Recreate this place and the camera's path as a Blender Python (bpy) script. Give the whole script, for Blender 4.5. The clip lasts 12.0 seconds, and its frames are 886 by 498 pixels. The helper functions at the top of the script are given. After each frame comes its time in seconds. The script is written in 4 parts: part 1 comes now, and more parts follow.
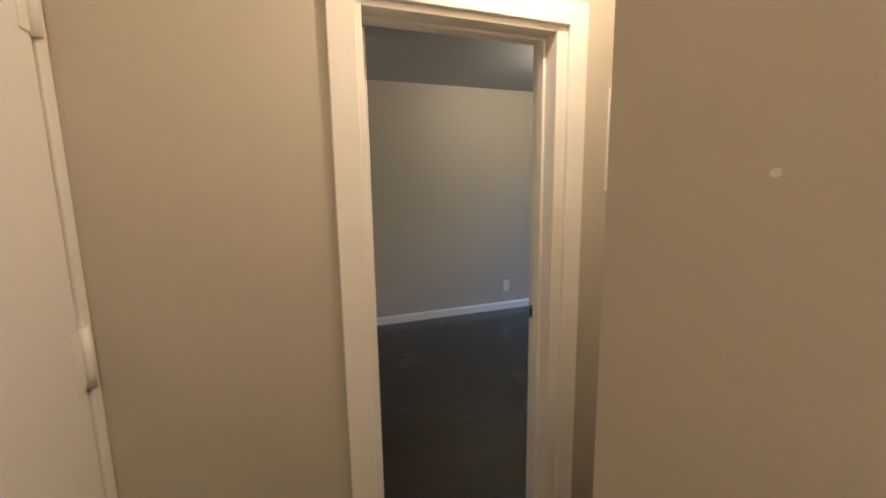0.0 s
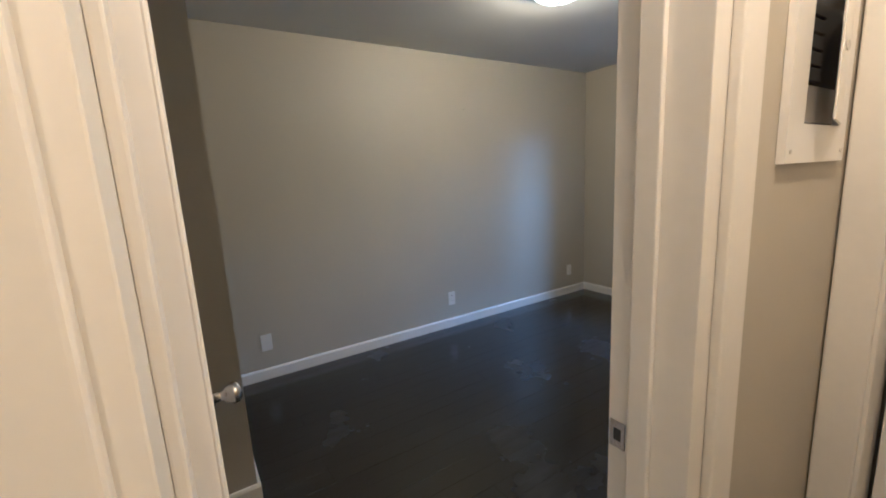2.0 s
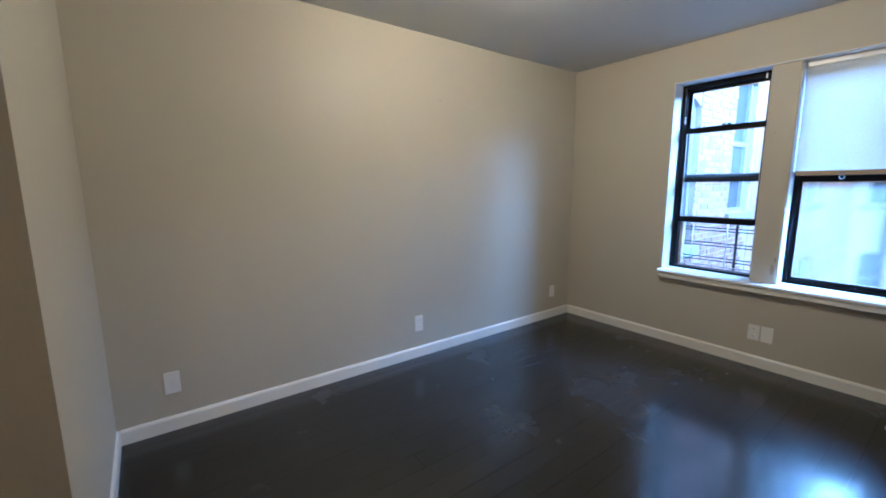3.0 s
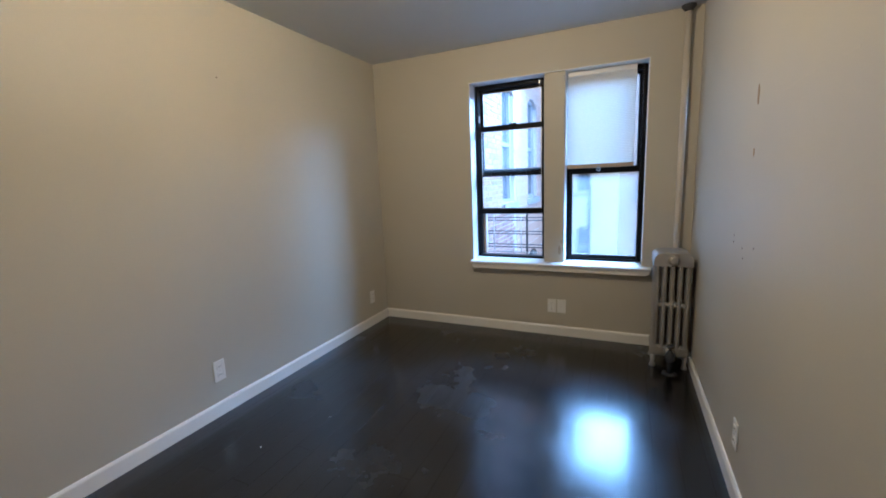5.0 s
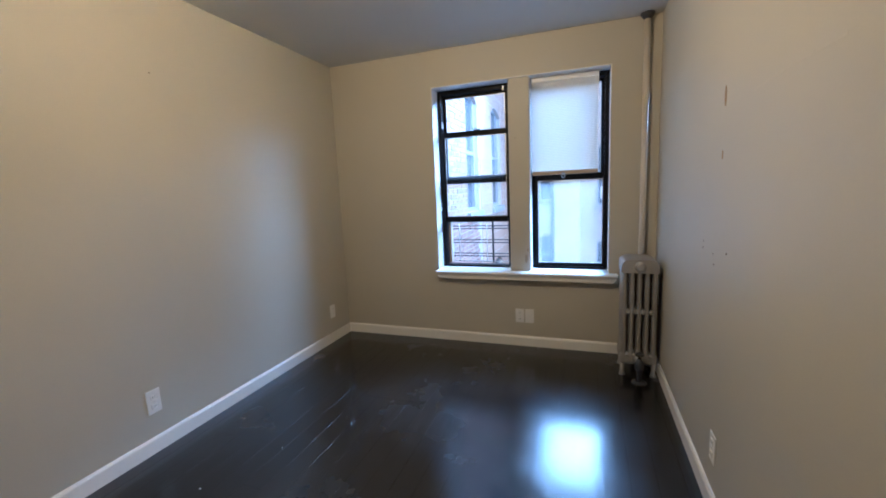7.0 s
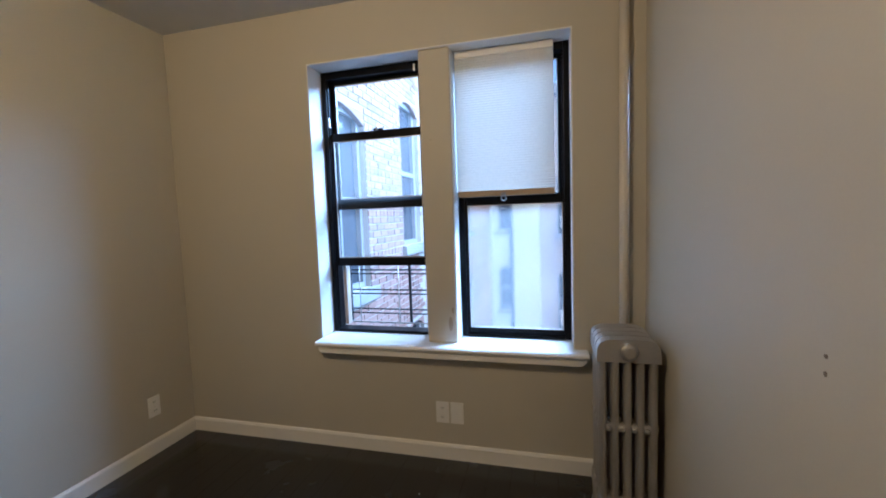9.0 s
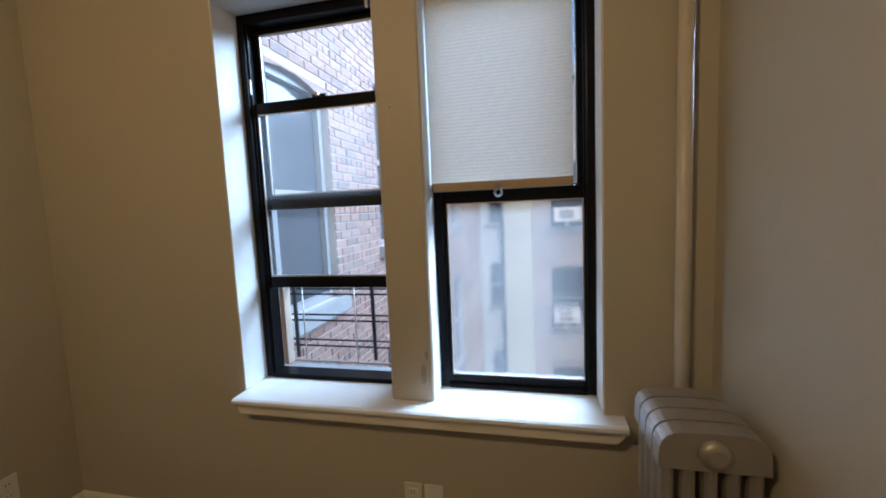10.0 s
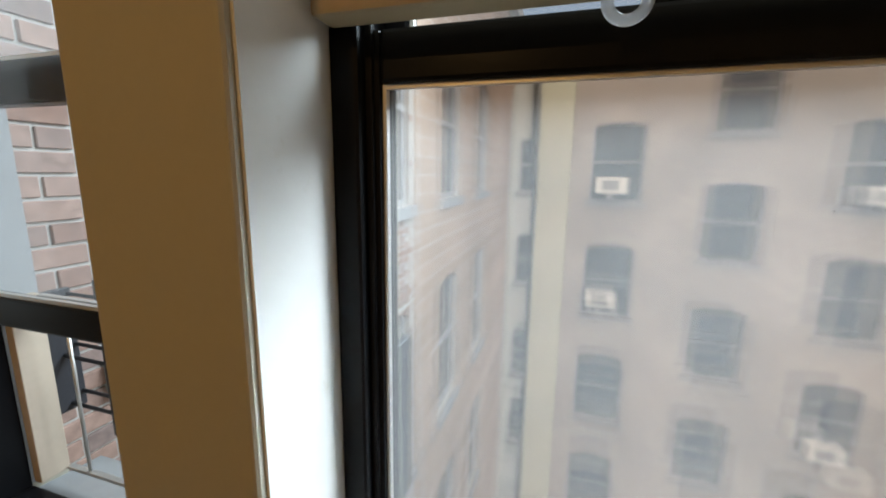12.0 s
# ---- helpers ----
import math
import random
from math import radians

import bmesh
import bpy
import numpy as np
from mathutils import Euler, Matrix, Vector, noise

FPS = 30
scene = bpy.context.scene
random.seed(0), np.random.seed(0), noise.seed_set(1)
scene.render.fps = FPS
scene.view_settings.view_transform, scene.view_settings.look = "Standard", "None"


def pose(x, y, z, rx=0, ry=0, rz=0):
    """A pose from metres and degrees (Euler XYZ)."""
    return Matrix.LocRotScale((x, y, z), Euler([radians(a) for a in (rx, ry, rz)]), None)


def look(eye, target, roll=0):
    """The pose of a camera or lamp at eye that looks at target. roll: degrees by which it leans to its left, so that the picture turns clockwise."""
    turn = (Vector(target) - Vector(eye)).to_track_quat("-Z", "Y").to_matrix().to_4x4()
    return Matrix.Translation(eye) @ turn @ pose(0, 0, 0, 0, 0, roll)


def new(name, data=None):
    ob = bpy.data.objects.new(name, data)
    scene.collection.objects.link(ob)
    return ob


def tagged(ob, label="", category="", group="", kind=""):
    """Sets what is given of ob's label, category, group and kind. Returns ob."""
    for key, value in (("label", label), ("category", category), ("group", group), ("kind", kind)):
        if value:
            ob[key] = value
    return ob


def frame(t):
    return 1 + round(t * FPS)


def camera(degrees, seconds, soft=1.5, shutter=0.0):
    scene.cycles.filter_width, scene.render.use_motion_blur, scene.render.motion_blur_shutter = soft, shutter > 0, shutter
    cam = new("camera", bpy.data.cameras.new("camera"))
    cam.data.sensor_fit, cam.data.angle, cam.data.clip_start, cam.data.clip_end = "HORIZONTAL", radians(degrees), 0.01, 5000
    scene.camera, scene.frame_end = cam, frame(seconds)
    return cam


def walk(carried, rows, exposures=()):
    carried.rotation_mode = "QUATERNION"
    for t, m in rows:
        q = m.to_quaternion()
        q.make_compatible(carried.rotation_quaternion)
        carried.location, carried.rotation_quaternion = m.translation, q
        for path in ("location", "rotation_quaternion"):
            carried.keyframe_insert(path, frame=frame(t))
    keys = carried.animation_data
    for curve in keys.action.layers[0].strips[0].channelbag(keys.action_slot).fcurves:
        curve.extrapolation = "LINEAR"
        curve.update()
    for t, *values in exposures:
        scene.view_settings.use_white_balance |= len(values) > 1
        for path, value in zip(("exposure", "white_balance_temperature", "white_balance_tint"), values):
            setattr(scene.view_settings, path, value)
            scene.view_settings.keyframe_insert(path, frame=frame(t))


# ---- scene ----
cam = camera(95.2, 12.0, 1.9)
PATH = [
    (0, (4.077, -0.188, 1.434), (2.243, 0.486, 1.132), -0.9),
    (0.3, (3.961, -0.2, 1.428), (2.086, 0.359, 1.147), -1.3),
    (0.6, (3.82, -0.164, 1.44), (1.933, 0.361, 1.176), -1.7),
    (1, (3.643, -0.096, 1.437), (1.781, 0.502, 1.155), -1.6),
    (1.5, (3.386, -0.059, 1.44), (1.618, 0.773, 1.148), -1.7),
    (2, (3.107, 0.074, 1.417), (1.458, 1.108, 1.069), -3.0),
    (2.2, (3.020, 0.156, 1.378), (1.332, 1.191, 1.098), -2.9),
    (2.5, (2.850, 0.291, 1.412), (1.165, 1.315, 1.158), 0.2),
    (2.8, (2.728, 0.377, 1.386), (1.064, 1.406, 1.097), 0.3),
    (3, (2.618, 0.410, 1.357), (1.026, 1.582, 1.050), -0.4),
    (3.3, (2.492, 0.456, 1.351), (1.068, 1.823, 1.027), -2.1),
    (3.5, (2.436, 0.496, 1.360), (1.109, 1.966, 1.081), -2.7),
    (5.5, (2.189, 0.564, 1.345), (1.432, 2.383, 0.999), -1.6),
    (6.5, (2.176, 0.573, 1.342), (1.460, 2.413, 1.022), -2.1),
    (7, (2.175, 0.703, 1.327), (1.512, 2.568, 1.040), -2.5),
    (9.0, (2.223, 1.957, 1.310), (1.730, 3.865, 1.156), -2.0),
    (9.2, (2.205, 2.098, 1.308), (1.682, 4.023, 1.166), -2.0),
    (9.5, (2.147, 2.285, 1.323), (1.658, 4.217, 1.163), -2.4),
    (10, (2.138, 2.626, 1.349), (1.686, 4.564, 1.152), -2.5),
    (10.5, (2.150, 2.965, 1.354), (1.603, 4.880, 1.152), -0.6),
    (10.8, (2.121, 3.154, 1.343), (1.530, 5.053, 1.130), -0.7),
    (11, (2.070, 3.291, 1.340), (1.520, 5.197, 1.087), -1.2),
    (11.5, (2.009, 3.565, 1.313), (1.479, 5.469, 1.007), -1.0),
    (12, (1.978, 3.781, 1.286), (1.406, 5.662, 0.917), 0.8),
]
EXPOSURES = [(0.0, 1.55, 4300, 9), (1.6, 1.5, 4150, 9), (2.5, 2.4, 3950, 8), (3.0, 2.2, 4050, 8), (3.5, 2.05, 4150, 8), (7.0, 2.0, 4450, 10), (9.5, 1.55, 4950, 11), (10.5, 1.02, 6700, 11), (11.0, 0.95, 7000, 11), (12.0, 0.88, 7900, 11)]
walk(cam, [(t, look(eye, goal, roll)) for t, eye, goal, roll in PATH], EXPOSURES)

# ---- world and large lights ----
world = bpy.data.worlds.new("overcast_sky")
scene.world = world
world.use_nodes = True
wn = world.node_tree
wn.nodes.clear()
sky = wn.nodes.new("ShaderNodeTexSky")
sky.sky_type = "NISHITA"
sky.sun_disc = False
sky.sun_elevation = radians(50)
sky.sun_rotation = radians(150)
sky.dust_density = 4.0
bg = wn.nodes.new("ShaderNodeBackground")
bg.inputs["Strength"].default_value = 0.06
wo = wn.nodes.new("ShaderNodeOutputWorld")
wn.links.new(sky.outputs[0], bg.inputs["Color"])
wn.links.new(bg.outputs[0], wo.inputs["Surface"])

sun_data = bpy.data.lights.new("sun", "SUN")
sun_data.energy = 0.3
sun_data.angle = radians(20)
sun_data.color = (1.0, 0.98, 0.95)
sun = new("sun", sun_data)
sun.matrix_world = pose(0, 0, 20, 42, 0, -25)


def bulb(name, x, y, z, watts, size, colour):
    d = bpy.data.lights.new(name, "POINT")
    d.energy, d.shadow_soft_size, d.color = watts, size, colour
    o = new(name, d)
    o.matrix_world = pose(x, y, z)
    return o


WARM = (1.0, 0.53, 0.17)
bulb("bedroom_bulb", 1.37, 2.03, 2.398, 16.0, 0.03, (1.0, 0.62, 0.25))
bulb("side_hall_bulb", 3.20, 0.55, 2.398, 12.0, 0.03, WARM)
# Unseen bulb, added so the hall corner wall doesn't go dark.
bulb("hall_fill_bulb", 4.75, -0.30, 2.398, 11.0, 0.03, WARM)



def sky_fill_lamp(watts, width, height, at, goal):
    """A broad soft lamp added unseen over the courtyard, for pale sky between roofs."""
    d = bpy.data.lights.new("sky_fill", "AREA")
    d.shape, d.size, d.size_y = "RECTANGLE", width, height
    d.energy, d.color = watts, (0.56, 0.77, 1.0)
    o = new("sky_fill", d)
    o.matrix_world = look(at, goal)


# Added lamps: the first feeds the floor reflection, the second the west wall patch.
sky_fill_lamp(140.0, 2.4, 2.2, (2.6, 7.4, 3.8), (1.65, 4.2, 1.4))
sky_fill_lamp(185.0, 1.8, 1.9, (4.6, 6.4, 3.5), (1.5, 4.2, 1.3))

# ---- materials ----


def material(name):
    m = bpy.data.materials.new(name)
    m.use_nodes = True
    return m, m.node_tree.nodes, m.node_tree.links, m.node_tree.nodes["Principled BSDF"]


def paint(name, colour, rough=0.6, grain=60.0, bump=0.08, vary=0.06, patch=1.3, metal=0.0, blotch=None, blotch_at=(0.6, 0.72), spec=0.5):
    """A painted or plain surface: two scales of tone, fine relief, and optional blotches of another colour."""
    m, n, l, b = material(name)
    tc = n.new("ShaderNodeTexCoord")
    big = n.new("ShaderNodeTexNoise")
    big.inputs["Scale"].default_value = patch
    big.inputs["Detail"].default_value = 4
    fine = n.new("ShaderNodeTexNoise")
    fine.inputs["Scale"].default_value = grain
    fine.inputs["Detail"].default_value = 5
    for t in (big, fine):
        l.new(tc.outputs["Object"], t.inputs["Vector"])
    add = n.new("ShaderNodeMath")
    add.operation = "MULTIPLY_ADD"
    add.inputs[1].default_value = 0.35
    l.new(fine.outputs[0], add.inputs[0])
    l.new(big.outputs[0], add.inputs[2])
    ramp = n.new("ShaderNodeValToRGB")
    ramp.color_ramp.elements[0].position = 0.35
    ramp.color_ramp.elements[1].position = 0.95
    ramp.color_ramp.elements[0].color = tuple(c * (1 - vary) for c in colour) + (1,)
    ramp.color_ramp.elements[1].color = tuple(min(1, c * (1 + vary)) for c in colour) + (1,)
    l.new(add.outputs[0], ramp.inputs[0])
    out = ramp.outputs[0]
    if blotch:
        spot = n.new("ShaderNodeTexNoise")
        spot.inputs["Scale"].default_value = patch * 3.1
        spot.inputs["Detail"].default_value = 8
        spot.inputs["Roughness"].default_value = 0.65
        l.new(tc.outputs["Object"], spot.inputs["Vector"])
        cut = n.new("ShaderNodeMapRange")
        cut.inputs[1].default_value, cut.inputs[2].default_value = blotch_at
        l.new(spot.outputs[0], cut.inputs[0])
        mix = n.new("ShaderNodeMix")
        mix.data_type = "RGBA"
        l.new(cut.outputs[0], mix.inputs[0])
        l.new(out, mix.inputs[6])
        mix.inputs[7].default_value = tuple(blotch) + (1,)
        out = mix.outputs[2]
    l.new(out, b.inputs["Base Color"])
    rr = n.new("ShaderNodeMapRange")
    rr.inputs[3].default_value, rr.inputs[4].default_value = rough * 0.85, min(1, rough * 1.15)
    l.new(big.outputs[0], rr.inputs[0])
    l.new(rr.outputs[0], b.inputs["Roughness"])
    b.inputs["Metallic"].default_value = metal
    b.inputs["Specular IOR Level"].default_value = spec
    bp = n.new("ShaderNodeBump")
    bp.inputs["Strength"].default_value = bump
    bp.inputs["Distance"].default_value = 0.004
    l.new(add.outputs[0], bp.inputs["Height"])
    l.new(bp.outputs[0], b.inputs["Normal"])
    return m


WALL = paint("greige_wall_paint", (0.49, 0.452, 0.365), 0.5, 140, 0.12, 0.05, 1.1, spec=0.4)
CEIL = paint("white_ceiling_paint", (0.60, 0.60, 0.585), 0.7, 90, 0.08, 0.04)
TRIM = paint("white_trim_paint", (0.78, 0.75, 0.69), 0.35, 50, 0.12, 0.05, 3.0)
REVEAL = paint("chalky_white_reveal_paint", (0.74, 0.73, 0.70), 0.55, 35, 0.25, 0.07, 5.0, blotch=(0.62, 0.58, 0.50), blotch_at=(0.62, 0.8))
DOOR = paint("white_door_paint", (0.78, 0.76, 0.73), 0.32, 45, 0.06, 0.03, 2.0)
PLASTIC = paint("white_plastic", (0.80, 0.78, 0.74), 0.3, 80, 0.02, 0.02)
SLOT = paint("dark_slot", (0.03, 0.03, 0.03), 0.6)
BLACK = paint("black_aluminium", (0.006, 0.006, 0.007), 0.30, 120, 0.05, 0.2, 3.0, spec=0.1)
IRON = paint("black_guard_iron", (0.03, 0.03, 0.035), 0.5, 80, 0.2, 0.2)
ALU = paint("bare_aluminium", (0.62, 0.60, 0.57), 0.4, 60, 0.05, 0.08, metal=0.7)
TANFRAME = paint("old_cream_window_paint", (0.52, 0.42, 0.33), 0.6, 40, 0.3, 0.15, 4.0)
SILVER = paint("silver_radiator_paint", (0.42, 0.40, 0.37), 0.38, 70, 0.3, 0.12, 6.0, metal=0.55)
PIPE = paint("cream_pipe_paint", (0.60, 0.54, 0.44), 0.35, 60, 0.1, 0.06, 4.0)
NICKEL = paint("satin_nickel", (0.55, 0.52, 0.48), 0.25, 90, 0.03, 0.05, metal=1.0)
BRONZE = paint("brushed_nickel_rim", (0.35, 0.31, 0.26), 0.3, 90, 0.03, 0.05, metal=0.9)
BROWN = paint("brown_scuff", (0.30, 0.20, 0.10), 0.7, 80, 0.2, 0.3, 8.0)
STAIN = paint("faint_paint_stain", (0.66, 0.60, 0.50), 0.5, 40, 0.1, 0.1)
STREAK = paint("faint_wall_streak", (0.475, 0.435, 0.35), 0.5, 40, 0.1, 0.1)
HOLE = paint("dull_nail_hole", (0.16, 0.13, 0.10), 0.8)
STONE = paint("grey_sill_stone", (0.30, 0.30, 0.30), 0.8, 30, 0.4, 0.15, 4.0)
MORTAR = paint("pale_mortar", (0.45, 0.42, 0.39), 0.9, 60, 0.5, 0.12, 3.0)
YELLOW = paint("cream_painted_render", (0.56, 0.56, 0.43), 0.85, 12, 0.2, 0.10, 0.6)
PALE = paint("pale_grey_render", (0.55, 0.57, 0.54), 0.85, 12, 0.2, 0.10, 0.6)
FARFRAME = paint("far_window_frame", (0.30, 0.30, 0.31), 0.5, 20, 0.1, 0.1)
CONCRETE = paint("yard_concrete", (0.28, 0.27, 0.26), 0.9, 8, 0.4, 0.15, 0.7)
ROOF = paint("roof_tar", (0.08, 0.08, 0.08), 0.9, 8, 0.4, 0.2, 0.7)
HEM = paint("tan_shade_hem", (0.40, 0.30, 0.18), 0.6, 90, 0.1, 0.05)


def floor_material():
    m, n, l, b = material("black_stained_boards")
    tc = n.new("ShaderNodeTexCoord")
    info = n.new("ShaderNodeObjectInfo")
    mp = n.new("ShaderNodeMapping")
    mp.inputs["Scale"].default_value = (26, 1.6, 26)
    geo = n.new("ShaderNodeNewGeometry")
    l.new(geo.outputs["Position"], mp.inputs["Vector"])
    grain = n.new("ShaderNodeTexNoise")
    grain.inputs["Scale"].default_value = 2.0
    grain.inputs["Detail"].default_value = 8
    l.new(mp.outputs[0], grain.inputs["Vector"])
    dust = n.new("ShaderNodeTexNoise")
    dust.inputs["Scale"].default_value = 1.15
    dust.inputs["Detail"].default_value = 5
    dust.inputs["Roughness"].default_value = 0.62
    l.new(geo.outputs["Position"], dust.inputs["Vector"])
    fine = n.new("ShaderNodeTexNoise")
    fine.inputs["Scale"].default_value = 7.0
    fine.inputs["Detail"].default_value = 12
    fine.inputs["Distortion"].default_value = 0.3
    fm = n.new("ShaderNodeMapping")
    fm.inputs["Rotation"].default_value = (0, 0, 0.35)
    fm.inputs["Scale"].default_value = (2.2, 0.5, 1.0)
    l.new(geo.outputs["Position"], fm.inputs["Vector"])
    l.new(fm.outputs[0], fine.inputs["Vector"])
    mul = n.new("ShaderNodeMath")
    mul.operation = "MULTIPLY"
    r1 = n.new("ShaderNodeMapRange")
    r1.inputs[1].default_value, r1.inputs[2].default_value = 0.44, 0.82
    l.new(dust.outputs[0], r1.inputs[0])
    r2 = n.new("ShaderNodeMapRange")
    r2.inputs[1].default_value, r2.inputs[2].default_value = 0.28, 0.82
    l.new(fine.outputs[0], r2.inputs[0])
    l.new(r1.outputs[0], mul.inputs[0])
    l.new(r2.outputs[0], mul.inputs[1])
    base = n.new("ShaderNodeValToRGB")
    base.color_ramp.elements[0].color = (0.0035, 0.0035, 0.004, 1)
    base.color_ramp.elements[1].color = (0.010, 0.009, 0.009, 1)
    tone = n.new("ShaderNodeMath")
    tone.operation = "MULTIPLY_ADD"
    tone.inputs[1].default_value = 0.3
    l.new(info.outputs["Random"], tone.inputs[0])
    l.new(grain.outputs[0], tone.inputs[2])
    l.new(tone.outputs[0], base.inputs[0])
    mix = n.new("ShaderNodeMix")
    mix.data_type = "RGBA"
    l.new(mul.outputs[0], mix.inputs[0])
    l.new(base.outputs[0], mix.inputs[6])
    mix.inputs[7].default_value = (0.070, 0.072, 0.078, 1)
    l.new(mix.outputs[2], b.inputs["Base Color"])
    ro = n.new("ShaderNodeMath")
    ro.operation = "MULTIPLY_ADD"
    ro.inputs[1].default_value = 0.25
    ro.inputs[2].default_value = 0.18
    l.new(r1.outputs[0], ro.inputs[0])
    l.new(ro.outputs[0], b.inputs["Roughness"])
    bp = n.new("ShaderNodeBump")
    b.inputs["Specular IOR Level"].default_value = 0.5
    b.inputs["Coat Weight"].default_value = 0.3
    b.inputs["Coat Roughness"].default_value = 0.16
    bp.inputs["Strength"].default_value = 0.18
    bp.inputs["Distance"].default_value = 0.002
    l.new(grain.outputs[0], bp.inputs["Height"])
    l.new(bp.outputs[0], b.inputs["Normal"])
    return m


FLOOR = floor_material()


def brick_material(name, tones, per_object=True):
    m, n, l, b = material(name)
    if per_object:
        r = n.new("ShaderNodeObjectInfo").outputs["Random"]
    else:
        r = n.new("ShaderNodeNewGeometry").outputs["Random Per Island"]
    ramp = n.new("ShaderNodeValToRGB")
    ramp.color_ramp.elements[0].color = tones[0] + (1,)
    ramp.color_ramp.elements[1].color = tones[2] + (1,)
    e = ramp.color_ramp.elements.new(0.5)
    e.color = tones[1] + (1,)
    l.new(r, ramp.inputs[0])
    tex = n.new("ShaderNodeTexNoise")
    tex.inputs["Scale"].default_value = 25
    tex.inputs["Detail"].default_value = 6
    geo = n.new("ShaderNodeNewGeometry")
    l.new(geo.outputs["Position"], tex.inputs["Vector"])
    mix = n.new("ShaderNodeMix")
    mix.data_type = "RGBA"
    mix.blend_type = "OVERLAY"
    mix.inputs[0].default_value = 0.5
    l.new(ramp.outputs[0], mix.inputs[6])
    l.new(tex.outputs[0], mix.inputs[7])
    l.new(mix.outputs[2], b.inputs["Base Color"])
    b.inputs["Roughness"].default_value = 0.88
    bp = n.new("ShaderNodeBump")
    bp.inputs["Strength"].default_value = 0.4
    bp.inputs["Distance"].default_value = 0.004
    l.new(tex.outputs[0], bp.inputs["Height"])
    l.new(bp.outputs[0], b.inputs["Normal"])
    return m


TONES = ((0.25, 0.15, 0.12), (0.33, 0.21, 0.17), (0.21, 0.15, 0.135))
BRICK = brick_material("weathered_brick", TONES)
BRICK_REST = brick_material("weathered_brick_mass", TONES, False)


def far_brick(name, c1, c2, mortar, spin):
    m, n, l, b = material(name)
    geo = n.new("ShaderNodeNewGeometry")
    mp = n.new("ShaderNodeMapping")
    mp.inputs["Rotation"].default_value = spin
    l.new(geo.outputs["Position"], mp.inputs["Vector"])
    t = n.new("ShaderNodeTexBrick")
    t.inputs["Scale"].default_value = 1.0
    t.inputs["Brick Width"].default_value = 0.21
    t.inputs["Row Height"].default_value = 0.076
    t.inputs["Mortar Size"].default_value = 0.006
    t.inputs["Color1"].default_value = c1 + (1,)
    t.inputs["Color2"].default_value = c2 + (1,)
    t.inputs["Mortar"].default_value = mortar + (1,)
    l.new(mp.outputs[0], t.inputs["Vector"])
    stain = n.new("ShaderNodeTexNoise")
    stain.inputs["Scale"].default_value = 0.5
    stain.inputs["Detail"].default_value = 6
    l.new(geo.outputs["Position"], stain.inputs["Vector"])
    mix = n.new("ShaderNodeMix")
    mix.data_type = "RGBA"
    mix.blend_type = "OVERLAY"
    mix.inputs[0].default_value = 0.45
    l.new(t.outputs[0], mix.inputs[6])
    l.new(stain.outputs[0], mix.inputs[7])
    l.new(mix.outputs[2], b.inputs["Base Color"])
    b.inputs["Roughness"].default_value = 0.9
    return m


FACADE = far_brick("tan_courtyard_brick", (0.44, 0.38, 0.335), (0.37, 0.32, 0.28), (0.48, 0.45, 0.42), (radians(90), 0, 0))
WINGB = far_brick("peach_wing_brick", (0.48, 0.34, 0.26), (0.40, 0.28, 0.21), (0.52, 0.45, 0.39), (radians(90), 0, radians(90)))


def glass(name, haze=0.0, tint=(1, 1, 1), gloss=1.0, smear=0.0):
    m, n, l, b = material(name)
    n.remove(b)
    out = n["Material Output"]
    tr = n.new("ShaderNodeBsdfTransparent")
    tr.inputs[0].default_value = tint + (1,)
    gl = n.new("ShaderNodeBsdfGlossy")
    gl.inputs["Roughness"].default_value = 0.03
    fr = n.new("ShaderNodeLayerWeight")
    fr.inputs["Blend"].default_value = 0.5
    pw = n.new("ShaderNodeMath")
    pw.operation = "POWER"
    pw.inputs[1].default_value = 4.0
    l.new(fr.outputs["Facing"], pw.inputs[0])
    mg = n.new("ShaderNodeMath")
    mg.operation = "MULTIPLY_ADD"
    mg.inputs[1].default_value = 0.5 * gloss
    mg.inputs[2].default_value = 0.035 * gloss
    l.new(pw.outputs[0], mg.inputs[0])
    mx = n.new("ShaderNodeMixShader")
    l.new(mg.outputs[0], mx.inputs[0])
    l.new(tr.outputs[0], mx.inputs[1])
    l.new(gl.outputs[0], mx.inputs[2])
    last = mx
    if smear:
        rf = n.new("ShaderNodeBsdfRefraction")
        rf.inputs["IOR"].default_value = 1.05
        rf.inputs["Roughness"].default_value = smear
        ms = n.new("ShaderNodeMixShader")
        ms.inputs[0].default_value = 0.7
        l.new(tr.outputs[0], ms.inputs[1])
        l.new(rf.outputs[0], ms.inputs[2])
        l.new(ms.outputs[0], mx.inputs[1])
    if haze:
        geo = n.new("ShaderNodeNewGeometry")
        tex = n.new("ShaderNodeTexNoise")
        tex.inputs["Scale"].default_value = 5
        tex.inputs["Detail"].default_value = 6
        l.new(geo.outputs["Position"], tex.inputs["Vector"])
        rg = n.new("ShaderNodeMapRange")
        rg.inputs[3].default_value, rg.inputs[4].default_value = haze * 0.7, haze * 1.3
        l.new(tex.outputs[0], rg.inputs[0])
        di = n.new("ShaderNodeBsdfTranslucent")
        di.inputs[0].default_value = (0.95, 0.95, 0.95, 1)
        m2 = n.new("ShaderNodeMixShader")
        l.new(rg.outputs[0], m2.inputs[0])
        l.new(mx.outputs[0], m2.inputs[1])
        l.new(di.outputs[0], m2.inputs[2])
        last = m2
    l.new(last.outputs[0], out.inputs[0])
    return m


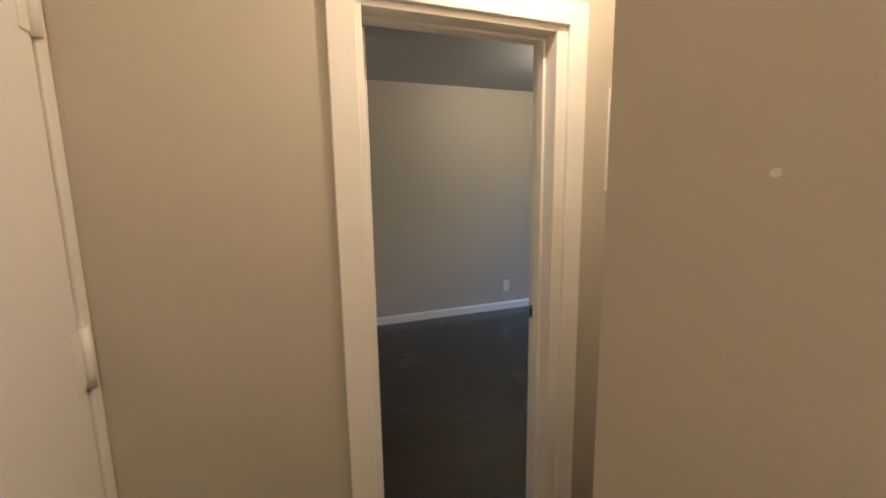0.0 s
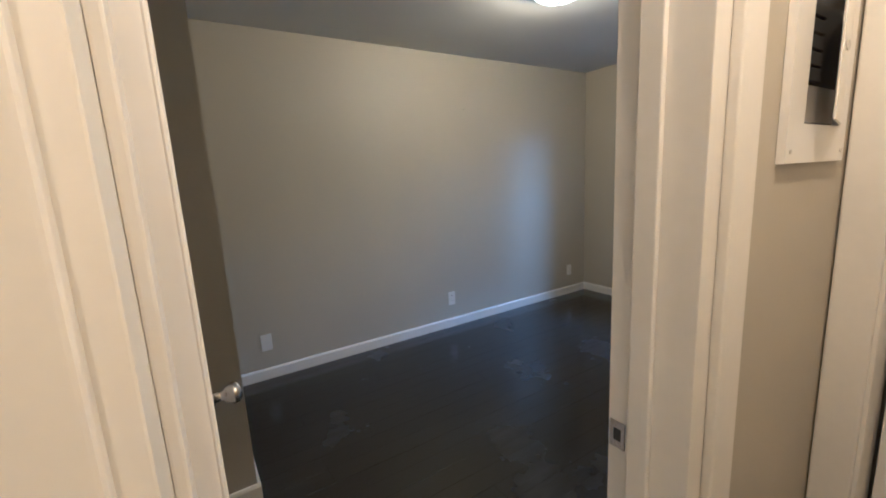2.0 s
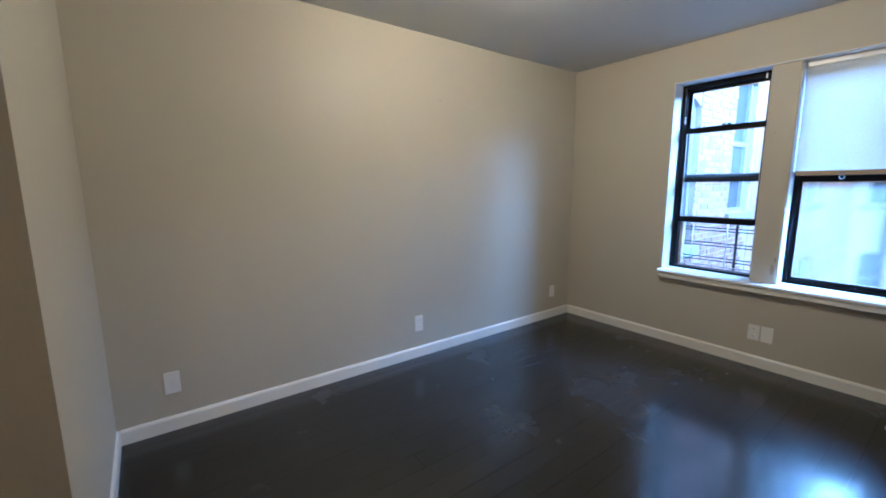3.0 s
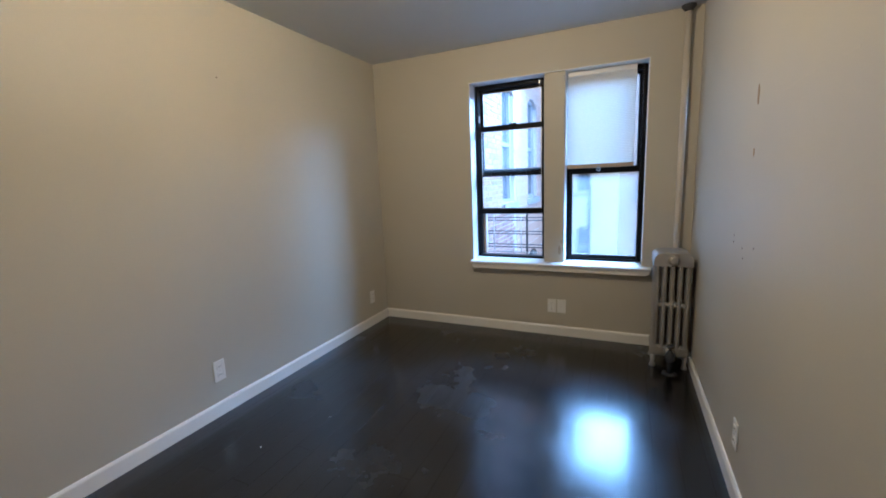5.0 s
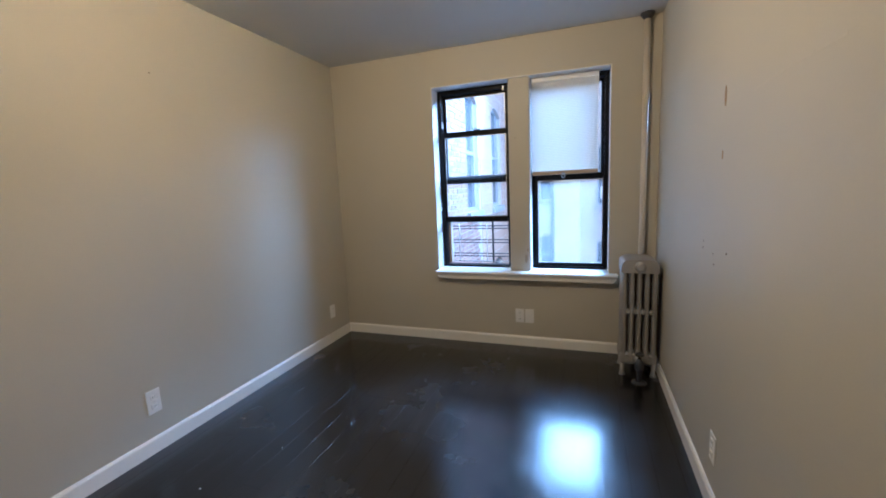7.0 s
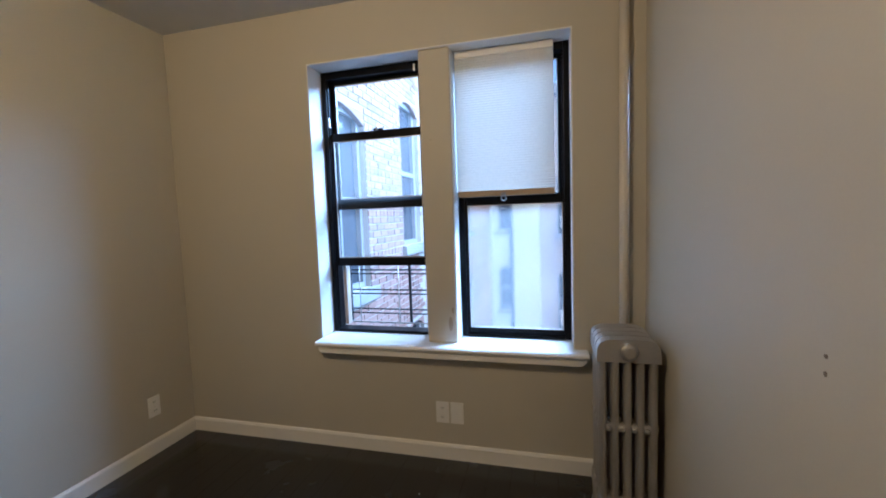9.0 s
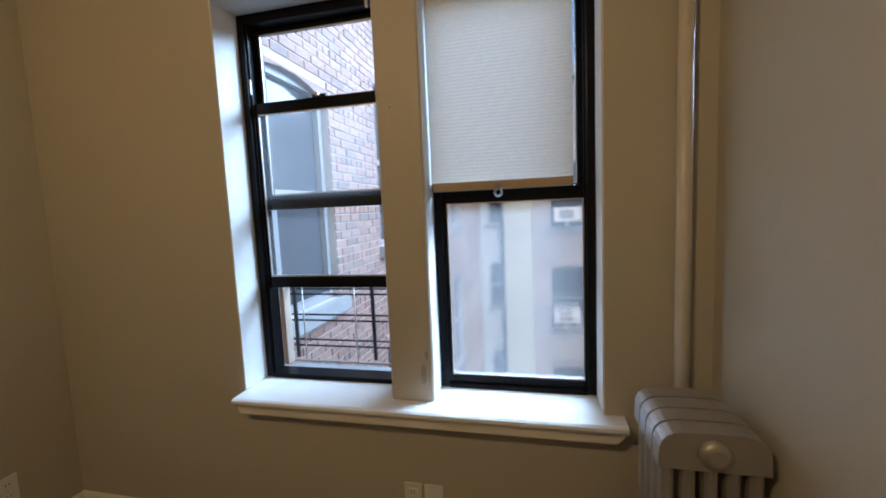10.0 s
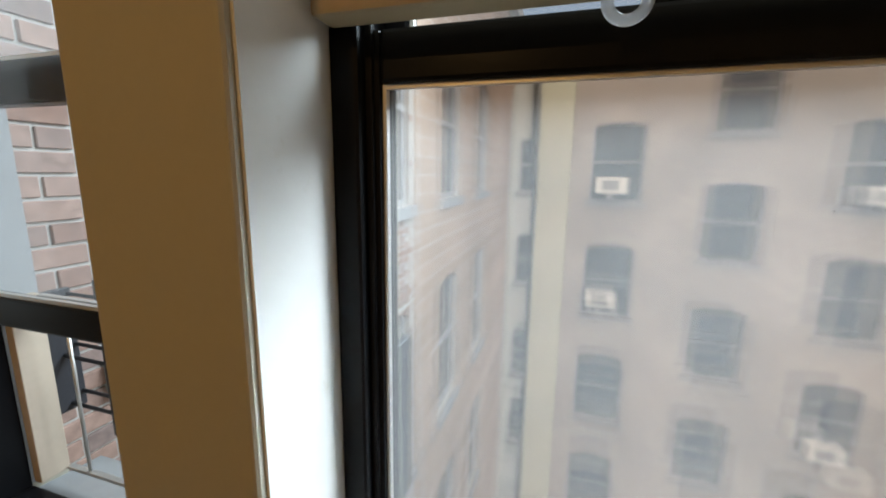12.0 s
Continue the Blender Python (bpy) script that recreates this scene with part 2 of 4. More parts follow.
GLASS = glass("window_glass", 0.03, gloss=0.5)
HAZY = glass("grimy_hazy_glass", 0.075, gloss=0.15, smear=0.21)
FARGLASS = paint("far_dark_glass", (0.05, 0.055, 0.065), 0.12, 3, 0.02, 0.3, 0.8)
RING = glass("clear_acrylic", 0.35, (0.92, 0.92, 0.92))


def shade_material():
    m, n, l, b = material("cellular_shade_fabric")
    geo = n.new("ShaderNodeNewGeometry")
    tex = n.new("ShaderNodeTexNoise")
    tex.inputs["Scale"].default_value = 140
    l.new(geo.outputs["Position"], tex.inputs["Vector"])
    ramp = n.new("ShaderNodeValToRGB")
    ramp.color_ramp.elements[0].color = (0.66, 0.64, 0.58, 1)
    ramp.color_ramp.elements[1].color = (0.78, 0.76, 0.70, 1)
    l.new(tex.outputs[0], ramp.inputs[0])
    l.new(ramp.outputs[0], b.inputs["Base Color"])
    b.inputs["Roughness"].default_value = 0.85
    tl = n.new("ShaderNodeBsdfTranslucent")
    l.new(ramp.outputs[0], tl.inputs[0])
    mx = n.new("ShaderNodeMixShader")
    mx.inputs[0].default_value = 0.19
    l.new(b.outputs[0], mx.inputs[1])
    l.new(tl.outputs[0], mx.inputs[2])
    l.new(mx.outputs[0], n["Material Output"].inputs[0])
    return m


SHADE = shade_material()


def glow(name, colour, strength):
    m, n, l, b = material(name)
    b.inputs["Base Color"].default_value = colour + (1,)
    b.inputs["Emission Color"].default_value = colour + (1,)
    b.inputs["Emission Strength"].default_value = strength
    b.inputs["Roughness"].default_value = 0.3
    return m


LAMP = glow("lit_frosted_dome", (1.0, 0.84, 0.58), 4.0)

# ---- mesh helpers ----


def box(bm, x0, x1, y0, y1, z0, z1, bevel=0.0, segments=2):
    r = bmesh.ops.create_cube(bm, size=1.0)
    vs = r["verts"]
    bmesh.ops.scale(bm, vec=(x1 - x0, y1 - y0, z1 - z0), verts=vs)
    bmesh.ops.translate(bm, vec=((x0 + x1) / 2, (y0 + y1) / 2, (z0 + z1) / 2), verts=vs)
    if bevel:
        es = list({e for v in vs for e in v.link_edges})
        bmesh.ops.bevel(bm, geom=es, offset=bevel, segments=segments, profile=0.6, affect="EDGES")


def tube(bm, path, radius, sides=12, cap=True):
    """A round bar through the given points."""
    rings = []
    pts = [Vector(p) for p in path]
    for i, p in enumerate(pts):
        d = (pts[min(i + 1, len(pts) - 1)] - pts[max(i - 1, 0)]).normalized()
        a = d.orthogonal().normalized() if abs(d.z) < 0.9 else Vector((1, 0, 0))
        a = (a - d * a.dot(d)).normalized()
        c = d.cross(a)
        rings.append([bm.verts.new(p + radius * (math.cos(t) * a + math.sin(t) * c)) for t in (2 * math.pi * k / sides for k in range(sides))])
    for r0, r1 in zip(rings, rings[1:]):
        for k in range(sides):
            bm.faces.new((r0[k], r0[(k + 1) % sides], r1[(k + 1) % sides], r1[k])).smooth = True
    if cap:
        bm.faces.new(rings[0][::-1])
        bm.faces.new(rings[-1])


def lathe(bm, profile, sides=32, axis="z", at=(0, 0, 0)):
    """A turned body: profile of (radius, height) about an axis through at."""
    rings = []
    for r, h in profile:
        ring = []
        for k in range(sides):
            t = 2 * math.pi * k / sides
            a, c = r * math.cos(t), r * math.sin(t)
            v = {"z": (a, c, h), "x": (h, a, c), "y": (a, h, c)}[axis]
            ring.append(bm.verts.new(Vector(v) + Vector(at)))
        rings.append(ring)
    for r0, r1 in zip(rings, rings[1:]):
        for k in range(sides):
            bm.faces.new((r0[k], r0[(k + 1) % sides], r1[(k + 1) % sides], r1[k])).smooth = True
    bm.faces.new(rings[0][::-1])
    bm.faces.new(rings[-1])


def prism(bm, outline, axis, a0, a1):
    """An outline of (u, v) pushed along an axis: x gives (u, v) as (y, z), y as (x, z), z as (x, y)."""
    def put(u, v, a):
        return {"x": (a, u, v), "y": (u, a, v), "z": (u, v, a)}[axis]
    lo = [bm.verts.new(put(u, v, a0)) for u, v in outline]
    hi = [bm.verts.new(put(u, v, a1)) for u, v in outline]
    bm.faces.new(lo[::-1])
    bm.faces.new(hi)
    k = len(outline)
    for i in range(k):
        bm.faces.new((lo[i], lo[(i + 1) % k], hi[(i + 1) % k], hi[i]))


def mesh(name, bm, mat):
    bmesh.ops.recalc_face_normals(bm, faces=bm.faces[:])
    me = bpy.data.meshes.new(name)
    bm.to_mesh(me)
    bm.free()
    for m in (mat if isinstance(mat, (list, tuple)) else [mat]):
        me.materials.append(m)
    return me


def top(name, bm, mat, label, category, kind="", group=""):
    return tagged(new(name, mesh(name, bm, mat)), label, category, group, kind)


def empty(name, at, label, category, kind="", group=""):
    o = new(name)
    o.empty_display_size = 0.1
    o.location = at
    return tagged(o, label, category, group, kind)


def part(name, bm, mat, parent, label=""):
    o = new(name, mesh(name, bm, mat))
    root = parent
    shift = Matrix.Identity(4)
    while root is not None:
        shift = root.matrix_basis @ shift
        root = root.parent
    o.parent = parent
    o.matrix_basis = shift.inverted()
    if label:
        o["label"] = label
    return o


def one(fn, *a, **k):
    bm = bmesh.new()
    fn(bm, *a, **k)
    return bm


def wall(name, axis, a0, a1, u0, u1, z0, z1, holes, mat, label, category="wall"):
    """A wall slab across an axis with rectangular holes (u0, u1, z0, z1) right through it, as one closed mesh."""
    us = sorted({u0, u1, *[h[0] for h in holes], *[h[1] for h in holes]})
    zs = sorted({z0, z1, *[h[2] for h in holes], *[h[3] for h in holes]})
    bm = bmesh.new()

    def solid(i, j):
        if i < 0 or j < 0 or i >= len(us) - 1 or j >= len(zs) - 1:
            return False
        u, z = (us[i] + us[i + 1]) / 2, (zs[j] + zs[j + 1]) / 2
        return not any(h[0] < u < h[1] and h[2] < z < h[3] for h in holes)

    def quad(*pts):
        bm.faces.new([bm.verts.new((a, u, z) if axis == "x" else (u, a, z)) for a, u, z in pts])

    for i in range(len(us) - 1):
        for j in range(len(zs) - 1):
            if not solid(i, j):
                continue
            p, q, r, s = us[i], us[i + 1], zs[j], zs[j + 1]
            quad((a0, p, r), (a0, q, r), (a0, q, s), (a0, p, s))
            quad((a1, p, r), (a1, p, s), (a1, q, s), (a1, q, r))
            if not solid(i - 1, j):
                quad((a0, p, r), (a0, p, s), (a1, p, s), (a1, p, r))
            if not solid(i + 1, j):
                quad((a0, q, r), (a1, q, r), (a1, q, s), (a0, q, s))
            if not solid(i, j - 1):
                quad((a0, p, r), (a1, p, r), (a1, q, r), (a0, q, r))
            if not solid(i, j + 1):
                quad((a0, p, s), (a0, q, s), (a1, q, s), (a1, p, s))
    bmesh.ops.remove_doubles(bm, verts=bm.verts[:], dist=1e-5)
    return top(name, bm, mat, label, category, "structure")


H = 2.460          # ceiling height
EX, EH = 2.665, 2.814   # bedroom and hall faces of the wall between them
D0, D1, DH = 0.008, 0.760, 1.985   # rough door opening

# ---- the setting ----
wall("wall_west", "x", -0.15, 0, -1.1, 4.3, 0, H, [], WALL, "greige painted bedroom wall lit by lamp and window")
WX0, WX1, WZ0, WZ1 = 0.956, 2.348, 0.59, 2.172
wall("wall_north", "y", 4.0, 4.30, 0, EX, 0, H, [(WX0, WX1, WZ0, WZ1)], WALL, "greige painted window wall with one wide opening")
wall("wall_east", "x", EX, EH, -1.1, 4.3, 0, H, [(D0, D1, 0, DH)], WALL, "greige wall between bedroom and hall with doorway")
wall("wall_closet_front", "y", 0.08, 0.18, 0, 1.24, 0, H, [], WALL, "greige closet wall facing the bedroom window")
wall("wall_closet_side", "x", 1.14, 1.24, -1.0, 0.08, 0, H, [(-0.79, -0.040, 0, 2.0)], WALL, "shaded greige closet wall beside the closet door")
wall("wall_south", "y", -1.1, -1.0, 0, EX, 0, H, [], WALL, "plain greige wall behind the open door")
wall("wall_hall_south", "y", -0.83, -0.71, EH, 5.6, 0, H, [(2.865, 3.60, 0, 2.0)], WALL, "greige hall wall holding a white door")
wall("wall_hall_corner", "y", 0.266, 0.386, 3.575, 5.6, 0, H, [], WALL, "greige hall wall ending in an outside corner")
wall("wall_side_hall_east", "x", 3.575, 3.695, 0.386, 1.5, 0, H, [], WALL, "plain greige wall of the short side hall")
wall("wall_side_hall_end", "y", 1.332, 1.462, EH, 3.575, 0, H, [(2.885, 3.50, 0, 1.95)], WALL, "greige end wall of the short side hall")
# Unseen slab, added to keep outdoor light from leaking around the side door.
wall("light_block_behind_side_door", "y", 1.52, 1.60, EH, 3.695, 0, H, [], WALL, "unseen plain wall added to block daylight past the side door")
wall("wall_hall_east", "x", 5.6, 5.7, -0.83, 0.386, 0, H, [], WALL, "plain greige wall closing the hall")
ceiling = top("ceiling", one(box, -0.15, 5.7, -1.1, 4.3, H, H + 0.12), CEIL, "flat white painted ceiling", "ceiling", "structure")

# baseboards


def board_profile(face, out, h=0.085):
    """Cross-section of a baseboard that stands on a wall face and points out from it."""
    return [(face, 0), (face + out, 0), (face + out, h - 0.014), (face + out * 0.55, h - 0.003), (face, h)]


def baseboard_y(name, face, out, y0, y1):
    prof = board_profile(face, out)
    bm = bmesh.new()
    lo = [bm.verts.new((u, y0, v)) for u, v in prof]
    hi = [bm.verts.new((u, y1, v)) for u, v in prof]
    bm.faces.new(lo)
    bm.faces.new(hi[::-1])
    for i in range(5):
        bm.faces.new((lo[i], lo[(i + 1) % 5], hi[(i + 1) % 5], hi[i]))
    return top(name, bm, TRIM, "white painted wooden baseboard along the wall", "baseboard", "structure")


def baseboard_x(name, face, out, x0, x1):
    prof = board_profile(face, out)
    bm = bmesh.new()
    prism(bm, prof, "x", x0, x1)
    return top(name, bm, TRIM, "white painted wooden baseboard along the wall", "baseboard", "structure")


baseboard_y("baseboard_west", 0.0, 0.014, 0.194, 3.986)
baseboard_x("baseboard_north", 4.0, -0.014, 0, EX)
baseboard_y("baseboard_east", EX, -0.014, 0.775, 3.986)
baseboard_x("baseboard_closet", 0.18, 0.014, 0.0, 1.24)
baseboard_y("baseboard_closet_side", 1.24, 0.014, -0.05, 0.194)

# bedroom doorway: linings, stops, casings
JT, JR = 0.028, 0.050


def trim(name, bm, label="white painted wooden door trim"):
    return top(name, bm, TRIM, label, "trim", "structure")


trim("jamb_latch_side", one(box, EX, EH, D1 - JR, D1, 0, DH, 0.002))
trim("jamb_hinge_side", one(box, EX, EH, D0, D0 + JT, 0, DH, 0.002))
trim("jamb_head", one(box, EX, EH, D0 + JT, D1 - JR, DH - JT, DH, 0.002))
trim("stop_latch_side", one(box, EX + 0.045, EX + 0.085, D1 - JR - 0.012, D1 - JR, 0, DH - JT, 0.003))
trim("stop_hinge_side", one(box, EX + 0.045, EX + 0.085, D0 + JT, D0 + JT + 0.012, 0, DH - JT, 0.003))
trim("stop_head", one(box, EX + 0.045, EX + 0.085, D0 + JT + 0.012, D1 - JR - 0.012, DH - JT - 0.012, DH - JT, 0.003))
for side, x0, x1 in (("hall", EH, EH + 0.018),):
    trim("casing_" + side + "_left", one(box, x0, x1, D0 - 0.075, D0 + 0.008, 0, DH + 0.072, 0.005, 3))
    trim("casing_" + side + "_right", one(box, x0, x1, D1 - 0.008, D1 + 0.067, 0, DH + 0.072, 0.005, 3))
    trim("casing_" + side + "_head", one(box, x0, x1, D0 + 0.008, D1 - 0.008, DH - 0.008, DH + 0.067, 0.005, 3))
# side hall doorway
trim("side_casing_left", one(box, EH + 0.004, 2.895, 1.314, 1.332, 0, 2.03, 0.005, 3))
trim("side_casing_head", one(box, 2.895, 3.545, 1.314, 1.332, 1.945, 2.03, 0.005, 3))
trim("side_jamb", one(box, 2.885, 2.902, 1.332, 1.462, 0, 1.95, 0.002))
# hall closet door trim at the corner
trim("hall_casing_corner", one(box, EH + 0.002, 2.862, -0.71, -0.697, 0, 2.06, 0.004, 2))


def panel_door(name, width, height, thick, label, rows, knob_u, knob_z, both=True):
    """A moulded panel door in its own frame: hinge edge at the origin, leaf along +x, thickness along y."""
    o = empty(name, (0, 0, 0), label, "door", "structure")
    bm = bmesh.new()
    t2 = thick / 2
    box(bm, 0, width, -t2 + 0.006, t2 - 0.006, 0, height)
    stile, mid = 0.115 * width / 0.72, 0.10 * width / 0.72
    cols = [(0, stile), (width / 2 - mid / 2, width / 2 + mid / 2), (width - stile, width)]
    for s in (-1, 1):
        ya, yb = sorted((s * (t2 - 0.006), s * t2))
        for c0, c1 in cols:
            box(bm, c0, c1, ya, yb, 0, height, 0.002, 1)
        edges = [0.0] + [v for r in rows for v in r] + [height]
        for k in range(0, len(edges), 2):
            for c0, c1 in ((cols[0][1], cols[1][0]), (cols[1][1], cols[2][0])):
                box(bm, c0, c1, ya, yb, edges[k], edges[k + 1], 0.002, 1)
    part("leaf", bm, DOOR, o)
    for z0, z1 in rows:
        for c0, c1 in ((cols[0][1], cols[1][0]), (cols[1][1], cols[2][0])):
            for s in (-1, 1):
                ya, yb = sorted((s * (t2 - 0.008), s * (t2 - 0.001)))
                part("raised_panel", one(box, c0 + 0.03, c1 - 0.03, ya, yb, z0 + 0.03, z1 - 0.03, 0.005, 2), DOOR, o)
    for s in ((-1, 1) if both else (-1,)):
        bm = bmesh.new()
        lathe(bm, [(0.032, s * t2), (0.031, s * (t2 + 0.006)), (0.014, s * (t2 + 0.010)), (0.011, s * (t2 + 0.028)), (0.020, s * (t2 + 0.036)),
                   (0.027, s * (t2 + 0.050)), (0.026, s * (t2 + 0.062)), (0.016, s * (t2 + 0.070))], 24, "y", (knob_u, 0, knob_z))
        part("door_knob", bm, NICKEL, o, "satin nickel round door knob")
    return o


ROWS6 = [(0.20, 0.78), (0.96, 1.50), (1.62, 1.84)]
door = panel_door("door_1", 0.68, 1.945, 0.035, "open white six-panel bedroom door with nickel knob", ROWS6, 0.622, 0.912)
door.matrix_basis = pose(EX - 0.004, D0 + JT + 0.018, 0.008, 0, 0, 180 + 1)
for hz in (0.22, 1.0, 1.72):
    part("hinge", one(tube, [(EX - 0.008, D0 + JT + 0.006, hz - 0.045), (EX - 0.008, D0 + JT + 0.006, hz + 0.045)], 0.006, 10), NICKEL, door)
closet_door = panel_door("door_2", 0.745, 1.985, 0.035, "closed white panel closet door with nickel knob", ROWS6, 0.712, 0.86, False)
closet_door.matrix_basis = pose(1.227, -0.788, 0.008, 0, 0, 90)

plate = top("strike_plate", one(box, EX + 0.004, EX + 0.036, D1 - JR - 0.002, D1 - JR, 0.888, 0.944, 0.001, 1), NICKEL, "small nickel strike plate set in the door jamb", "strike plate")
part("latch_hole", one(box, EX + 0.013, EX + 0.027, D1 - JR - 0.0028, D1 - JR - 0.0018, 0.904, 0.928), SLOT, plate)

# white slab door in the hall with surface hinges
hall_door = empty("door_3", (2.84, -0.72, 0), "closed white hall closet door with painted hinges", "door", "structure")
part("leaf", one(box, 2.868, 3.597, -0.74, -0.704, 0.01, 1.99, 0.003, 2), DOOR, hall_door)
for hz in (1.025, 1.855, 0.22):
    hinge = part("hinge", one(tube, [(2.868, -0.694, hz - 0.08), (2.868, -0.694, hz + 0.08)], 0.0115, 12), TRIM, hall_door, "paint-covered butt hinge")
    part("hinge_leaf", one(box, 2.874, 2.912, -0.7045, -0.6995, hz - 0.074, hz + 0.074, 0.001, 1), TRIM, hinge)
side_door = empty("door_4", (2.92, 1.44, 0), "closed white door at the end of the side hall", "door", "structure")
part("leaf", one(box, 2.914, 3.495, 1.425, 1.462, 0.01, 1.945, 0.003, 2), DOOR, side_door)

# ---- bedroom window ----
FY = 4.132         # room face of the black frames
PX0, PX1 = 1.595, 1.755


def plain(name, bm, mat, label, category):
    return top(name, bm, mat, label, category, "structure")


plain("window_reveal_left", one(box, WX0, WX0 + 0.006, 3.998, 4.222, 0.645, WZ1), REVEAL, "white painted plaster window reveal", "trim")
plain("window_reveal_right", one(box, WX1 - 0.006, WX1, 3.998, 4.30, 0.645, WZ1), REVEAL, "white painted plaster window reveal", "trim")
plain("window_reveal_top", one(box, WX0 + 0.006, WX1 - 0.006, 3.998, 4.30, WZ1 - 0.006, WZ1), REVEAL, "white painted plaster window head", "trim")
plain("outer_reveal_left", one(box, WX0, WX0 + 0.006, 4.222, 4.298, 0.645, WZ1 - 0.006), STONE, "grey weathered stone reveal outside the window", "trim")
pier_bm = bmesh.new()
box(pier_bm, PX0, PX1, 4.012, 4.30, 0.640, WZ1 - 0.006, 0.006, 3)
plain("window_pier", pier_bm, [WALL], "greige painted pier between the two windows", "pier")
plain("window_pier_face_left", one(box, PX0 - 0.003, PX0, 4.02, 4.222, 0.646, WZ1 - 0.007), REVEAL, "white painted side of the window pier", "trim")
plain("window_pier_face_right", one(box, PX1, PX1 + 0.003, 4.02, 4.222, 0.646, WZ1 - 0.007), REVEAL, "white painted side of the window pier", "trim")
# stool and apron, both with returned ends
sill = empty("window_sill", (1.67, 3.95, 0.57), "deep white painted wooden window sill with worn edge", "window sill", "structure")
NOSE = [(3.916, 0.626), (3.920, 0.617), (3.999, 0.617), (3.999, 0.640), (3.930, 0.640), (3.919, 0.635)]
bm = bmesh.new()
prism(bm, NOSE[:2] + [(4.20, 0.617), (4.20, 0.644), (4.002, 0.641)] + NOSE[4:], "x", WX0 + 0.001, WX1 - 0.001)
prism(bm, NOSE, "x", 0.956, WX0 + 0.001)
prism(bm, NOSE, "x", WX1 - 0.001, 2.409)
part("stool", bm, REVEAL, sill)
part("outer_sill", one(prism, [(4.201, 0.600), (4.36, 0.585), (4.36, 0.618), (4.201, 0.634)], "x", WX0 + 0.007, WX1 - 0.007), STONE, sill, "grey sloping stone sill outside")
bm = bmesh.new()
prism(bm, [(0.966, 0.616), (0.966, 0.590), (0.978, 0.574), (2.376, 0.574), (2.400, 0.596), (2.400, 0.616)], "y", 3.936, 3.999)
bmesh.ops.bevel(bm, geom=bm.edges[:], offset=0.004, segments=2, profile=0.6, affect="EDGES")
part("apron", bm, TRIM, sill)


def bar(parent, name, x0, x1, y0, y1, z0, z1, mat=None, bevel=0.004):
    return part(name, one(box, x0, x1, y0, y1, z0, z1, bevel, 2), mat or BLACK, parent)


def sash(parent, name, x0, x1, y0, y1, z0, z1, stile, rail_b, rail_t, pane, label=""):
    o = empty_part(name, parent)
    bar(o, "stile", x0, x0 + stile, y0, y1, z0, z1)
    bar(o, "stile", x1 - stile, x1, y0, y1, z0, z1)
    bar(o, "bottom_rail", x0 + stile, x1 - stile, y0, y1, z0, z0 + rail_b)
    bar(o, "top_rail", x0 + stile, x1 - stile, y0, y1, z1 - rail_t, z1)
    ym = (y0 + y1) / 2
    g = part("glass_pane", one(box, x0 + stile - 0.004, x1 - stile + 0.004, ym - 0.002, ym + 0.002, z0 + rail_b - 0.004, z1 - rail_t + 0.004), pane, o, label)
    g.visible_shadow = False
    for za, zb, xa, xb in ((z0 + rail_b, z0 + rail_b + 0.006, x0 + stile, x1 - stile), (z1 - rail_t - 0.004, z1 - rail_t, x0 + stile, x1 - stile)):
        part("glazing_bead", one(box, xa, xb, ym - 0.010, ym - 0.003, za, zb), ALU, o)
    for xa in (x0 + stile, x1 - stile - 0.004):
        part("glazing_bead", one(box, xa, xa + 0.004, ym - 0.010, ym - 0.003, z0 + rail_b + 0.006, z1 - rail_t - 0.004), ALU, o)
    return o


def empty_part(name, parent):
    o = new(name)
    o.parent = parent
    o.matrix_basis = parent.matrix_basis.inverted()
    o.empty_display_size = 0.05
    return o


def window(name, x0, x1, label):
    o = empty(name, ((x0 + x1) / 2, FY, 0.645), label, "window", "structure")
    bar(o, "frame_side", x0, x0 + 0.030, FY, FY + 0.09, 0.645, WZ1 - 0.006)
    bar(o, "frame_side", x1 - 0.030, x1, FY, FY + 0.09, 0.645, WZ1 - 0.006)
    bar(o, "frame_head", x0 + 0.030, x1 - 0.030, FY, FY + 0.09, WZ1 - 0.046, WZ1 - 0.006)
    bar(o, "frame_sill", x0 + 0.030, x1 - 0.030, FY, FY + 0.09, 0.636, 0.660)
    for fx in (x0 + 0.030, x1 - 0.038):
        bar(o, "track_rib", fx, fx + 0.008, FY + 0.012, FY + 0.020, 0.664, WZ1 - 0.046, None, 0.001)
    return o


LX0, LX1 = WX0 + 0.006, PX0 - 0.003
RX0, RX1 = PX1 + 0.003, WX1 - 0.006
left = window("window_1", LX0, LX1, "black double-hung window with lower sash raised open")
sash(left, "lower_sash", LX0 + 0.020, LX1 - 0.020, FY + 0.022, FY + 0.050, 1.040, 1.820, 0.026, 0.048, 0.046, GLASS)
sash(left, "upper_sash", LX0 + 0.028, LX1 - 0.028, FY + 0.058, FY + 0.086, 1.376, WZ1 - 0.046, 0.028, 0.062, 0.020, GLASS)
lock = part("sash_lock", one(box, 1.265, 1.325, FY + 0.024, FY + 0.048, 1.822, 1.832, 0.003), BLACK, left)
part("latch_tip", one(box, 1.285, 1.300, FY + 0.010, FY + 0.022, 1.823, 1.838, 0.003), ALU, lock)
part("tilt_latch", one(box, LX0 + 0.030, LX0 + 0.038, FY + 0.008, FY + 0.02, 1.855, 1.915, 0.002), ALU, left)
part("shade_hook", one(box, 1.530, 1.540, FY - 0.012, FY, 2.112, 2.147, 0.002), ALU, left)
right = window("window_2", RX0, RX1, "black double-hung window with grimy lower pane")
